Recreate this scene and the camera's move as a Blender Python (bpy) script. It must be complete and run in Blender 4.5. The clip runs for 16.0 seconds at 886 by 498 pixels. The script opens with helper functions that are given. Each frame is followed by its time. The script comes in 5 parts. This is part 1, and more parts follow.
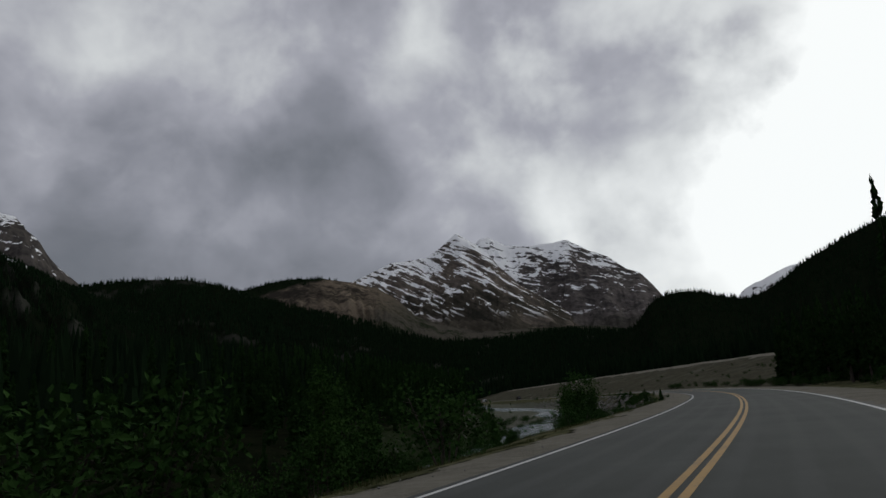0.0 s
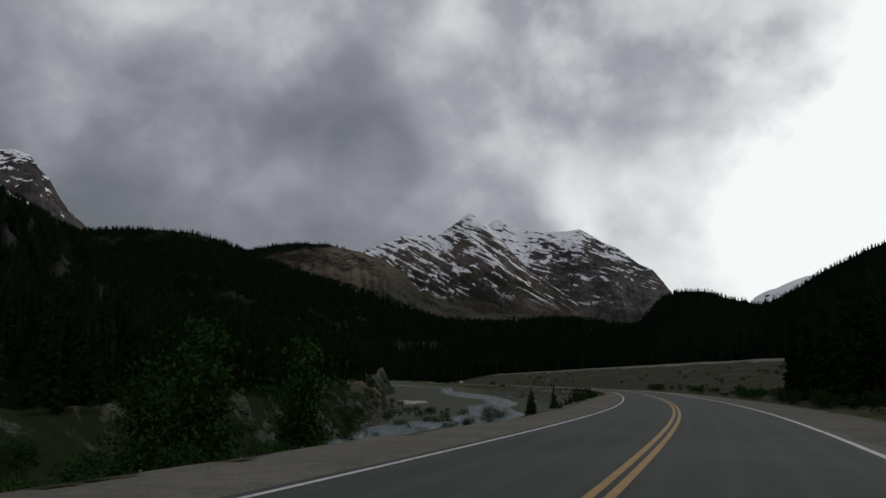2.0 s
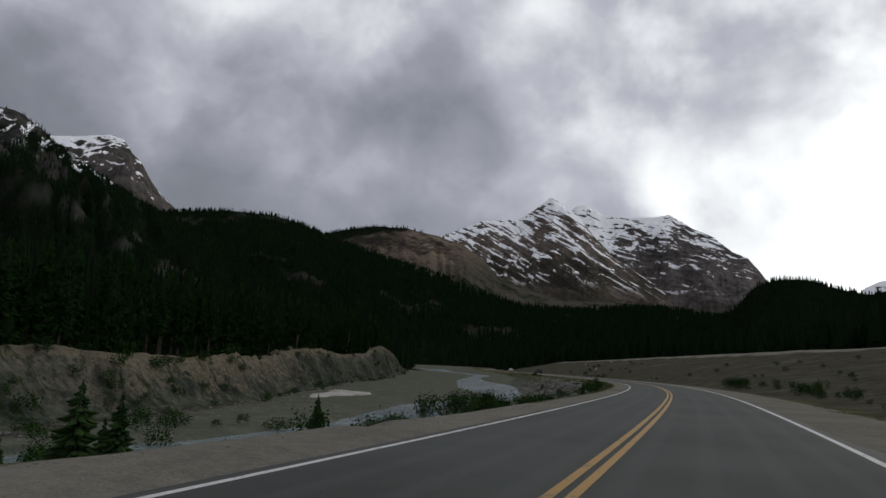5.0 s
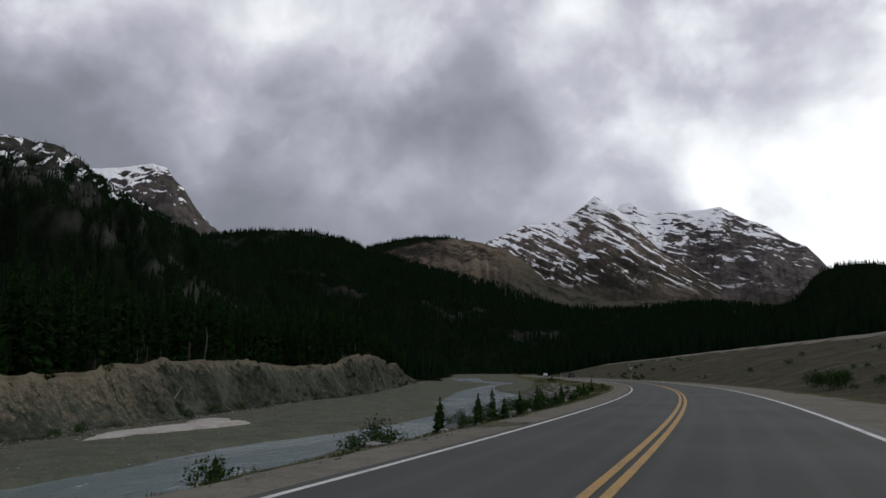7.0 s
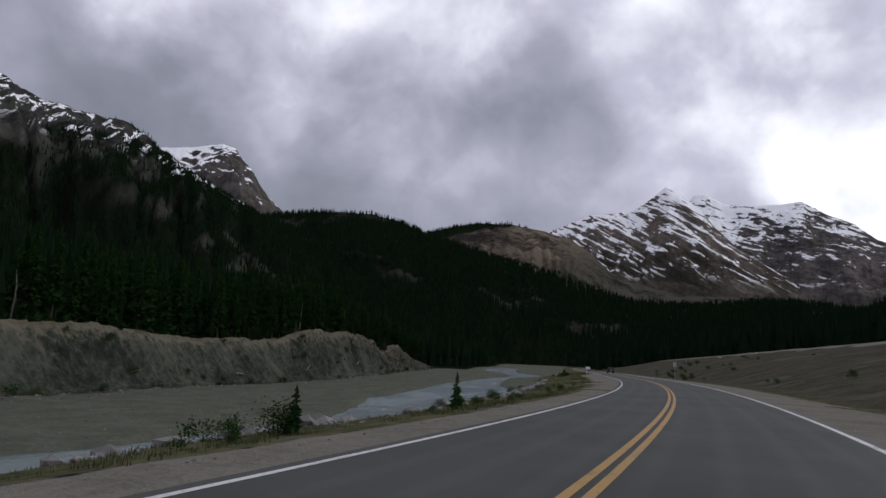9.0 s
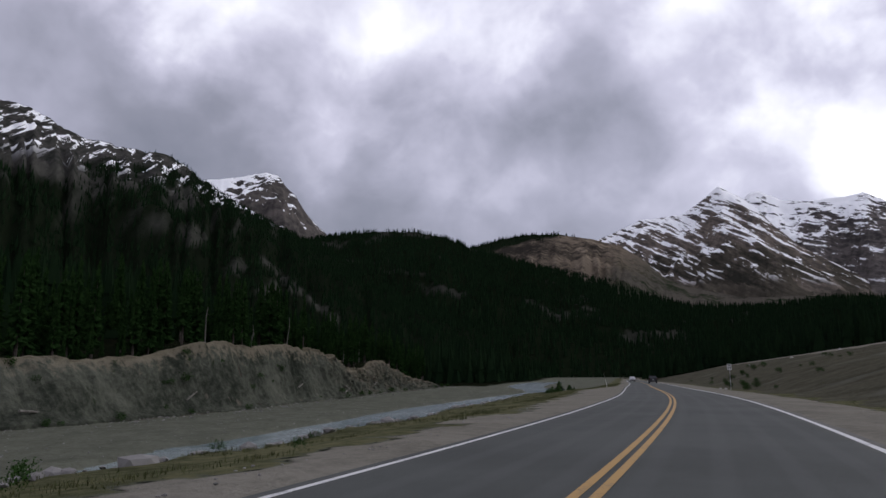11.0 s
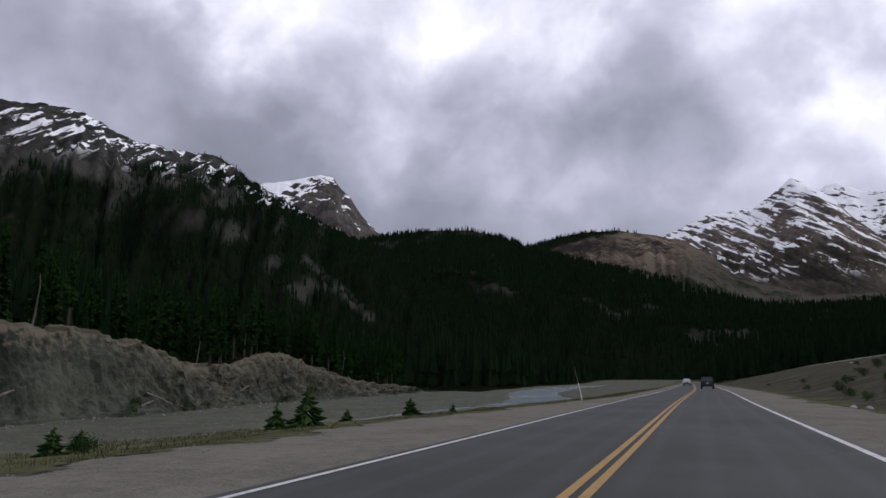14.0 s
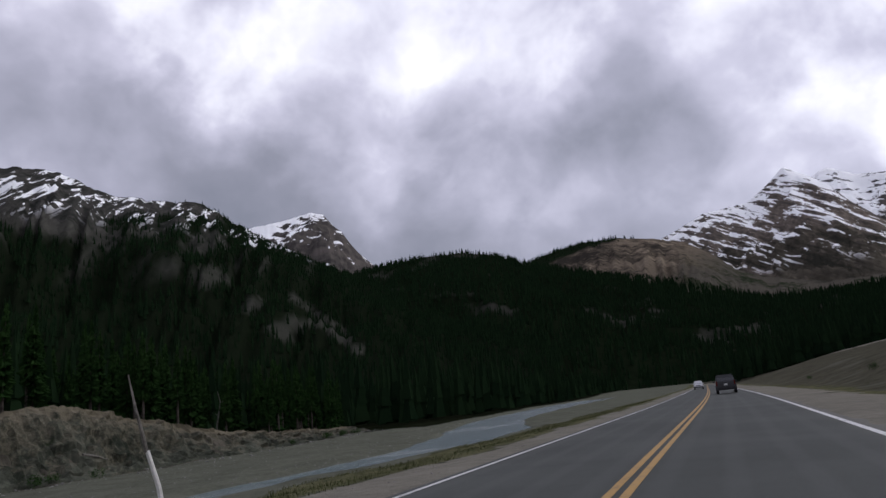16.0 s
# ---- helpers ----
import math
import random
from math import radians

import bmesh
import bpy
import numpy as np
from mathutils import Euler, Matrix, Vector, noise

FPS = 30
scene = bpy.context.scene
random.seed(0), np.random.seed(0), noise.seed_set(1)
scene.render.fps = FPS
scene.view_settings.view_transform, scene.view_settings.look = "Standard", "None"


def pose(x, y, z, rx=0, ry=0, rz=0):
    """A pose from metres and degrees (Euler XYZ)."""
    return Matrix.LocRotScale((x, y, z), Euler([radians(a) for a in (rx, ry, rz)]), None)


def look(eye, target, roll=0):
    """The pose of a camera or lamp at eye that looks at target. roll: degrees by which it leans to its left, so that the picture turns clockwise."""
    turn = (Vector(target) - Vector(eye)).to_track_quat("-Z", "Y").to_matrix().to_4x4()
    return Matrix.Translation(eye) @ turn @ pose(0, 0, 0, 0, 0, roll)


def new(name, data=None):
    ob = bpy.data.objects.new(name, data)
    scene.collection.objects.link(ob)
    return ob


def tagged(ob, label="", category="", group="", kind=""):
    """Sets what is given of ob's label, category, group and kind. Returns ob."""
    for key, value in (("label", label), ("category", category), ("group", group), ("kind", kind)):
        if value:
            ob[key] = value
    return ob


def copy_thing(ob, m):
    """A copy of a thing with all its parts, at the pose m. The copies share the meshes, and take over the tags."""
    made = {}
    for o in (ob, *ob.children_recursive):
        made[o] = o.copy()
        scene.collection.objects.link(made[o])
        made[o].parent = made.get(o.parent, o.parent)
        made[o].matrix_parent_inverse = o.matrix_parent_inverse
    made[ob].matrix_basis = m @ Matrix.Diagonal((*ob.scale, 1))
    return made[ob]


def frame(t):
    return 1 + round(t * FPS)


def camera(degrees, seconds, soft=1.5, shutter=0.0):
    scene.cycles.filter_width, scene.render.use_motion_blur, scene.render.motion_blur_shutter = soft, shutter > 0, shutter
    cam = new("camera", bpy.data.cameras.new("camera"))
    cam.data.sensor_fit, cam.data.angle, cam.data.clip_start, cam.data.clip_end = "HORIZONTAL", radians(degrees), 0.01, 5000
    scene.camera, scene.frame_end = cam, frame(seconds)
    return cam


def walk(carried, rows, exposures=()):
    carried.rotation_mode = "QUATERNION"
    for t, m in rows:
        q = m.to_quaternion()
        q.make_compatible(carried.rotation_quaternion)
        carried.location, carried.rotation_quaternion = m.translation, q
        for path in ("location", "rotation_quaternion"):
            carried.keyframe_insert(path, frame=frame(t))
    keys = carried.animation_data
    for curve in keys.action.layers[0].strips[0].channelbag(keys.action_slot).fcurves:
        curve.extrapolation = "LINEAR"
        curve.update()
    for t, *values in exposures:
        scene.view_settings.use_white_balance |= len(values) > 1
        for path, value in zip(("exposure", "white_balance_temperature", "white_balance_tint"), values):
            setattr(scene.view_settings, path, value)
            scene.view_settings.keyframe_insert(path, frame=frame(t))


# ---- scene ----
cam = camera(66.0, 16.0, soft=1.5)
# seconds, place in metres, turn in degrees
ROWS = [
    (0.0, 0.00, 0.00, 1.16, 102.80, 4.70, 9.58),
    (0.5, 2.91, 9.41, 1.16, 102.50, 3.88, 9.31),
    (1.0, 5.65, 18.86, 1.16, 101.95, 2.42, 8.93),
    (1.5, 8.21, 28.35, 1.16, 101.40, 0.60, 9.34),
    (2.0, 10.57, 37.89, 1.16, 101.03, -0.74, 9.66),
    (2.5, 12.73, 47.48, 1.16, 99.80, -2.80, 10.75),
    (3.0, 14.69, 57.10, 1.16, 99.32, -3.59, 11.74),
    (3.5, 16.40, 66.76, 1.16, 99.11, -3.82, 13.09),
    (4.0, 17.81, 76.46, 1.16, 99.26, -3.44, 14.29),
    (4.5, 18.95, 86.19, 1.16, 99.42, -3.35, 15.38),
    (5.0, 19.88, 95.92, 1.16, 99.76, -2.54, 16.50),
    (5.5, 20.64, 105.65, 1.16, 100.27, -1.00, 17.63),
    (6.0, 21.28, 115.37, 1.16, 100.71, 0.50, 18.77),
    (6.5, 21.82, 125.07, 1.16, 100.86, 1.17, 19.89),
    (7.0, 22.26, 134.77, 1.16, 100.47, 0.26, 20.98),
    (7.5, 22.56, 144.45, 1.16, 99.55, -2.26, 22.04),
    (8.0, 22.66, 154.12, 1.16, 99.25, -3.30, 23.31),
    (8.5, 22.54, 163.77, 1.16, 98.91, -3.27, 24.69),
    (9.0, 22.19, 173.39, 1.16, 99.39, -2.51, 26.06),
    (9.5, 21.59, 182.99, 1.16, 99.80, -1.78, 27.38),
    (10.0, 20.72, 192.55, 1.16, 100.17, -1.08, 28.67),
    (10.5, 19.61, 202.06, 1.16, 100.48, -0.45, 29.82),
    (11.0, 18.29, 211.53, 1.16, 100.75, 0.07, 30.76),
    (11.5, 16.79, 220.95, 1.16, 100.98, 0.44, 31.40),
    (12.0, 15.13, 230.34, 1.16, 101.18, 0.66, 31.73),
    (12.5, 13.31, 239.67, 1.16, 100.49, -1.20, 32.67),
    (13.0, 11.32, 248.96, 1.16, 100.82, -1.65, 33.80),
    (13.5, 9.15, 258.20, 1.16, 101.00, -0.85, 34.84),
    (14.0, 6.79, 267.38, 1.16, 100.94, -0.01, 35.97),
    (14.5, 4.30, 276.52, 1.16, 101.62, 0.92, 36.83),
    (15.0, 1.75, 285.63, 1.16, 102.62, 3.47, 37.27),
    (15.5, -0.80, 294.73, 1.16, 103.25, 5.05, 37.24),
    (16.0, -3.31, 303.82, 1.16, 103.29, 5.73, 37.18),
]
EXPOSURES = [(0.0, -0.33, 6500, 5.5), (2.0, -0.38, 6500, 5.5), (3.5, -0.30, 6500, 5.5), (4.5, 0.0, 6520, 6.5), (7.0, 0.20, 6480, 8.5), (9.0, 0.33, 6260, 13.0), (12.5, 0.53, 6210, 15.5), (16.0, 0.51, 6210, 15.5)]
walk(cam, [(r[0], pose(*r[1:])) for r in ROWS], EXPOSURES)

# the road's heading at these stations in metres, degrees to the left of north; the eye rides this far right of the yellow line
STATION = [-19.7, -0.0, 19.7, 39.4, 59.0, 78.6, 98.2, 117.7, 137.1, 156.5, 175.7, 195.0, 214.1, 233.2, 252.2, 271.1, 290.1, 309.0, 327.8, 346.7, 365.6, 384.4, 403.3, 422.1]
HEADING = [-19.6, -17.7, -15.69, -13.29, -11.01, -7.31, -4.7, -3.47, -2.39, -0.03, 2.76, 6.05, 8.63, 10.47, 12.58, 15.17, 15.82, 15.37, 14.85, 15.17, 15.61, 15.96, 16.16, 16.29]
EYE_OFF = 1.34

# ---------------------------------------------------------------- world, sun
SUN_AZ, SUN_EL = -38.0, 42.0          # the veiled sun, degrees left of north (+) and up


def aim(az, el):
    a, e = radians(az), radians(el)
    return Vector((-math.sin(a) * math.cos(e), math.cos(a) * math.cos(e), math.sin(e)))


class Tree:
    """A small helper to wire shader nodes."""

    def __init__(self, tree):
        self.t = tree
        tree.nodes.clear()

    def n(self, kind, **props):
        node = self.t.nodes.new(kind)
        for k, v in props.items():
            if k == "op":
                node.operation = v
            elif k == "blend":
                node.blend_type = v
            elif k == "data":
                node.data_type = v
            elif k == "name":
                node.attribute_name = v
            elif k == "clamp":
                node.use_clamp = v
            elif k == "sky":
                node.sky_type = v
            elif k == "feature":
                node.feature = v
        return node

    def link(self, a, b):
        self.t.links.new(a, b)

    def put(self, socket, v):
        if isinstance(v, bpy.types.NodeSocket):
            self.link(v, socket)
        else:
            socket.default_value = v

    def math(self, op, a, b=0.0, c=0.0, clamp=False):
        m = self.n("ShaderNodeMath", op=op, clamp=clamp)
        for s, v in zip(m.inputs, (a, b, c)):
            self.put(s, v)
        return m.outputs[0]

    def vec(self, op, a, b=(0, 0, 0), c=(0, 0, 0)):
        m = self.n("ShaderNodeVectorMath", op=op)
        for s, v in zip(m.inputs, (a, b, c)):
            self.put(s, v)
        return m.outputs["Value"] if op in ("DOT_PRODUCT", "LENGTH", "DISTANCE") else m.outputs[0]

    def noise(self, v, scale, detail=4.0, rough=0.55, distort=0.0):
        m = self.n("ShaderNodeTexNoise")
        self.put(m.inputs["Vector"], v)
        for k, x in (("Scale", scale), ("Detail", detail), ("Roughness", rough), ("Distortion", distort)):
            self.put(m.inputs[k], x)
        return m.outputs[0]

    def ramp(self, x, lo, hi, a=0.0, b=1.0):
        m = self.n("ShaderNodeMapRange")
        m.interpolation_type = "SMOOTHSTEP"
        for s, v in zip(m.inputs, (x, lo, hi, a, b)):
            self.put(s, v)
        return m.outputs[0]

    def mix(self, f, a, b):
        m = self.n("ShaderNodeMix", data="RGBA")
        self.put(m.inputs[0], f)
        self.put(m.inputs[6], (*a, 1.0) if isinstance(a, tuple) else a)
        self.put(m.inputs[7], (*b, 1.0) if isinstance(b, tuple) else b)
        return m.outputs[2]

    def scaled(self, v, s):
        return self.vec("MULTIPLY", v, s)


def build_world():
    w = bpy.data.worlds.new("overcast_sky")
    scene.world = w
    w.use_nodes = True
    T = Tree(w.node_tree)
    d = T.n("ShaderNodeTexCoord").outputs["Generated"]
    sep = T.n("ShaderNodeSeparateXYZ")
    T.link(d, sep.inputs[0])
    x, y, z = sep.outputs
    p = T.scaled(d, (1.0, 1.0, 1.15))
    warp = T.n("ShaderNodeTexNoise")
    T.put(warp.inputs["Vector"], p)
    warp.inputs["Scale"].default_value, warp.inputs["Detail"].default_value = 4.5, 2.0
    p = T.vec("ADD", p, T.scaled(T.vec("SUBTRACT", warp.outputs[1], (0.5, 0.5, 0.5)), (0.09, 0.09, 0.09)))
    puff = T.n("ShaderNodeTexNoise")
    T.put(puff.inputs["Vector"], T.vec("ADD", d, (4.0, 1.0, 2.0)))
    puff.inputs["Scale"].default_value, puff.inputs["Detail"].default_value, puff.inputs["Roughness"].default_value = 7.0, 5.0, 0.5
    big = T.noise(T.vec("ADD", p, CLOUD_SHIFT), 2.6, 2.0, 0.42)
    mid = T.noise(T.vec("ADD", p, (7.1, 2.2, 0.0)), 7.0, 4.0, 0.50)
    fine = T.noise(T.vec("ADD", p, (1.7, 9.2, 0.0)), 22.0, 4.0, 0.50)
    level = T.math("ADD", T.math("ADD", T.math("MULTIPLY", big, 0.78), T.math("MULTIPLY", mid, 0.36)), T.math("MULTIPLY", fine, 0.10))
    level = T.math("SUBTRACT", level, 0.010)
    # the main cloud masses and gaps: bearing, height angle, half width, strength
    d2 = T.vec("NORMALIZE", T.vec("ADD", d, T.scaled(T.vec("SUBTRACT", puff.outputs[1], (0.5, 0.5, 0.5)), (0.30, 0.30, 0.30))))
    for az, el, wide, amp in CLOUDS:
        near = T.ramp(T.vec("DOT_PRODUCT", d2, tuple(aim(az, el))), math.cos(radians(wide * 1.7)), 1.0)
        level = T.math("ADD", level, T.math("MULTIPLY", near, amp))
    level = T.math("SUBTRACT", level, T.math("MULTIPLY", T.ramp(z, 0.58, 0.85), 0.08))
    cr = T.n("ShaderNodeValToRGB")
    el = cr.color_ramp.elements
    el[0].position, el[0].color = 0.26, (0.160, 0.168, 0.196, 1)
    el[1].position, el[1].color = 0.98, (1.25, 1.25, 1.27, 1)
    for pos, c in ((0.40, (0.212, 0.216, 0.250)), (0.52, (0.305, 0.305, 0.356)), (0.64, (0.465, 0.460, 0.526)), (0.78, (0.82, 0.825, 0.855))):
        e = el.new(pos)
        e.color = (*c, 1)
    T.put(cr.inputs[0], level)
    sky = T.n("ShaderNodeTexSky", sky="NISHITA")
    sky.sun_disc, sky.sun_elevation, sky.sun_rotation = False, radians(SUN_EL), radians(-SUN_AZ)
    clear = T.vec("SCALE", sky.outputs[0])
    clear.node.inputs["Scale"].default_value = 0.10
    both = T.mix(0.94, clear, cr.outputs[0])
    bg = T.n("ShaderNodeBackground")
    T.put(bg.inputs[0], both)
    bg.inputs[1].default_value = SKY_GAIN
    out = T.n("ShaderNodeOutputWorld")
    T.link(bg.outputs[0], out.inputs[0])
    lamp = bpy.data.lights.new("sun", "SUN")
    lamp.energy, lamp.angle, lamp.color = 0.3, radians(25), (1.0, 0.97, 0.92)
    ob = new("sun", lamp)
    ob.matrix_world = look(aim(SUN_AZ, SUN_EL) * 100, (0, 0, 0))


CLOUD_SHIFT = (3.3, 1.4, 0.0)
CLOUDS = [(-34, 12, 13, 0.31), (-52, 30, 22, 0.36), (-24, 7, 10, 0.22), (-12, 16, 20, 0.10), (57, 33, 10, -0.01), (12, 21, 9, -0.06), (12, 29, 8, -0.11), (38, 30, 12, 0.15), (46, 28, 9, 0.02), (52, 31, 9, -0.07), (-2, 27, 10, 0.05), (24, 31, 10, -0.06), (43, 30, 7, 0.04), (-8, 10, 9, 0.10), (-17, 26, 10, 0.10), (30, 20, 7, -0.05), (-12.5, 19.5, 6, -0.17),
          (35, 14, 6, -0.05), (56, 18, 7, -0.09), (47, 16, 8, -0.10), (4, 19, 8, -0.07), (67, 22, 8, -0.12), (18, 36, 16, 0.02), (-3, 17, 5, -0.05), (-15, 9, 9, 0.13), (1, 27, 5, -0.07), (13, 31, 6, 0.06)]
SKY_GAIN = 1.0
build_world()

# ---------------------------------------------------------------- materials
MATS = {}


def material(name):
    m = bpy.data.materials.new(name)
    m.use_nodes = True
    MATS[name] = m
    T = Tree(m.node_tree)
    b = T.n("ShaderNodeBsdfPrincipled")
    out = T.n("ShaderNodeOutputMaterial")
    T.link(b.outputs[0], out.inputs[0])
    return m, T, b


def bump(T, b, height, strength, dist):
    m = T.n("ShaderNodeBump")
    m.inputs["Strength"].default_value, m.inputs["Distance"].default_value = strength, dist
    T.put(m.inputs["Height"], height)
    T.link(m.outputs[0], b.inputs["Normal"])


def pos(T):
    return T.n("ShaderNodeNewGeometry").outputs["Position"]


def simple(name, dark, light, scale, rough=0.8, metal=0.0, island=False, spec=0.3, relief=0.0, fine=6.0):
    """Two tones broken up by coarse and fine noise, with relief."""
    m, T, b = material(name)
    P = pos(T)
    f = T.math("ADD", T.math("MULTIPLY", T.noise(P, scale), 0.6), T.math("MULTIPLY", T.noise(P, scale * fine), 0.4))
    f = T.ramp(f, 0.32, 0.68)
    if island:
        r = T.n("ShaderNodeNewGeometry").outputs["Random Per Island"]
        f = T.math("ADD", T.math("MULTIPLY", f, 0.45), T.math("MULTIPLY", r, 0.55))
    T.put(b.inputs["Base Color"], T.mix(f, dark, light))
    b.inputs["Roughness"].default_value, b.inputs["Metallic"].default_value = rough, metal
    b.inputs["Specular IOR Level"].default_value = spec
    if relief:
        bump(T, b, T.noise(P, scale * fine * 1.5, 5.0), 0.6, relief)
    return m


def asphalt_material():
    m, T, b = material("asphalt")
    P = pos(T)
    at = T.n("ShaderNodeAttribute", name="lane").outputs["Fac"]
    broad = T.noise(P, 0.25, 4.0)
    grain = T.noise(P, 45.0, 3.0, 0.7)
    c = T.mix(T.ramp(broad, 0.3, 0.7), (0.039, 0.043, 0.038), (0.057, 0.062, 0.056))
    c = T.mix(T.math("MULTIPLY", T.ramp(grain, 0.45, 0.75), 0.35), c, (0.106, 0.111, 0.104))
    # wheel tracks are polished a little lighter, the edge is dusted with grit
    track = T.math("ABSOLUTE", T.math("SINE", T.math("MULTIPLY", at, 3.6)))
    c = T.mix(T.math("MULTIPLY", T.ramp(track, 0.75, 1.0), 0.18), c, (0.097, 0.101, 0.096))
    edge = T.ramp(T.math("ADD", T.math("ABSOLUTE", at), T.math("MULTIPLY", T.noise(P, 1.4, 4.0), 0.5)), 3.75, 4.5)
    c = T.mix(T.math("MULTIPLY", edge, 0.7), c, (0.148, 0.138, 0.117))
    # tarred cracks
    v = T.n("ShaderNodeTexVoronoi", feature="DISTANCE_TO_EDGE")
    T.put(v.inputs["Vector"], T.vec("ADD", P, T.scaled(T.n("ShaderNodeTexNoise").outputs[1], (1.5, 1.5, 0))))
    v.inputs["Scale"].default_value = 0.14
    crack = T.math("MULTIPLY", T.ramp(v.outputs["Distance"], 0.012, 0.003), T.ramp(T.noise(P, 0.12, 2.0), 0.52, 0.6))
    c = T.mix(T.math("MULTIPLY", crack, 0.22), c, (0.02, 0.02, 0.022))
    T.put(b.inputs["Base Color"], c)
    b.inputs["Roughness"].default_value = 0.85
    b.inputs["Specular IOR Level"].default_value = 0.25
    bump(T, b, grain, 0.35, 0.006)
    return m


def paint_material(name, col, worn):
    m, T, b = material(name)
    P = pos(T)
    f = T.math("ADD", T.math("MULTIPLY", T.noise(P, 14.0, 4.0, 0.7), 0.6), T.math("MULTIPLY", T.noise(P, 1.3, 3.0), 0.4))
    T.put(b.inputs["Base Color"], T.mix(T.ramp(f, 0.50, 0.66), col, worn))
    b.inputs["Roughness"].default_value = 0.7
    return m


def ground_material():
    """Gravel, grass, dry meadow, bank soil and forest floor darkened for tree shade, blended by what covers the ground.
    """
    m, T, b = material("ground")
    P = pos(T)
    a1 = T.n("ShaderNodeSeparateColor")
    T.link(T.n("ShaderNodeAttribute", name="cover_a").outputs["Color"], a1.inputs[0])
    a2 = T.n("ShaderNodeSeparateColor")
    T.link(T.n("ShaderNodeAttribute", name="cover_b").outputs["Color"], a2.inputs[0])
    n1, n2, n3 = T.noise(P, 0.35, 5.0, 0.6), T.noise(P, 2.6, 5.0, 0.65), T.noise(P, 16.0, 4.0, 0.7)
    br = T.ramp(T.math("ADD", T.math("MULTIPLY", n1, 0.5), T.math("MULTIPLY", n2, 0.5)), 0.35, 0.65)

    def w(s):
        return T.ramp(T.math("ADD", s, T.math("MULTIPLY", T.math("SUBTRACT", n2, 0.5), 0.9)), 0.40, 0.60)

    pebble = T.ramp(n3, 0.40, 0.72)
    gravel = T.mix(br, (0.142, 0.132, 0.109), (0.212, 0.199, 0.165))
    gravel = T.mix(T.math("MULTIPLY", pebble, 0.5), gravel, (0.245, 0.236, 0.196))
    bar = T.mix(br, (0.075, 0.079, 0.058), (0.124, 0.129, 0.097))
    bar = T.mix(T.math("MULTIPLY", pebble, 0.4), bar, (0.165, 0.166, 0.145))
    grass = T.mix(br, (0.050, 0.054, 0.028), (0.130, 0.126, 0.070))
    dry = T.mix(br, (0.050, 0.050, 0.035), (0.094, 0.088, 0.064))
    dry = T.mix(T.ramp(T.noise(P, 0.12, 3.0), 0.55, 0.7), dry, (0.10, 0.098, 0.078))
    streak = T.noise(T.scaled(P, (0.7, 0.7, 0.12)), 1.3, 5.0, 0.65)
    blot = T.noise(P, 0.22, 4.0, 0.65)
    dirt = T.mix(T.ramp(T.math("ADD", T.math("MULTIPLY", streak, 0.6), T.math("MULTIPLY", blot, 0.4)), 0.36, 0.64), (0.026, 0.026, 0.021), (0.118, 0.107, 0.084))
    # forest floor, its colour taken near black for the shade under the trees
    shaded_wood = T.mix(br, (0.005, 0.008, 0.004), (0.015, 0.017, 0.009))
    c = T.mix(w(a1.outputs[0]), shaded_wood, gravel)
    c = T.mix(w(a2.outputs[2]), c, bar)
    c = T.mix(w(a1.outputs[1]), c, grass)
    c = T.mix(w(a1.outputs[2]), c, dry)
    c = T.mix(w(a2.outputs[0]), c, dirt)
    T.put(b.inputs["Base Color"], c)
    b.inputs["Roughness"].default_value = 0.95
    b.inputs["Specular IOR Level"].default_value = 0.0
    bump(T, b, T.math("ADD", n2, T.math("MULTIPLY", n3, 0.4)), 0.8, 0.12)
    return m


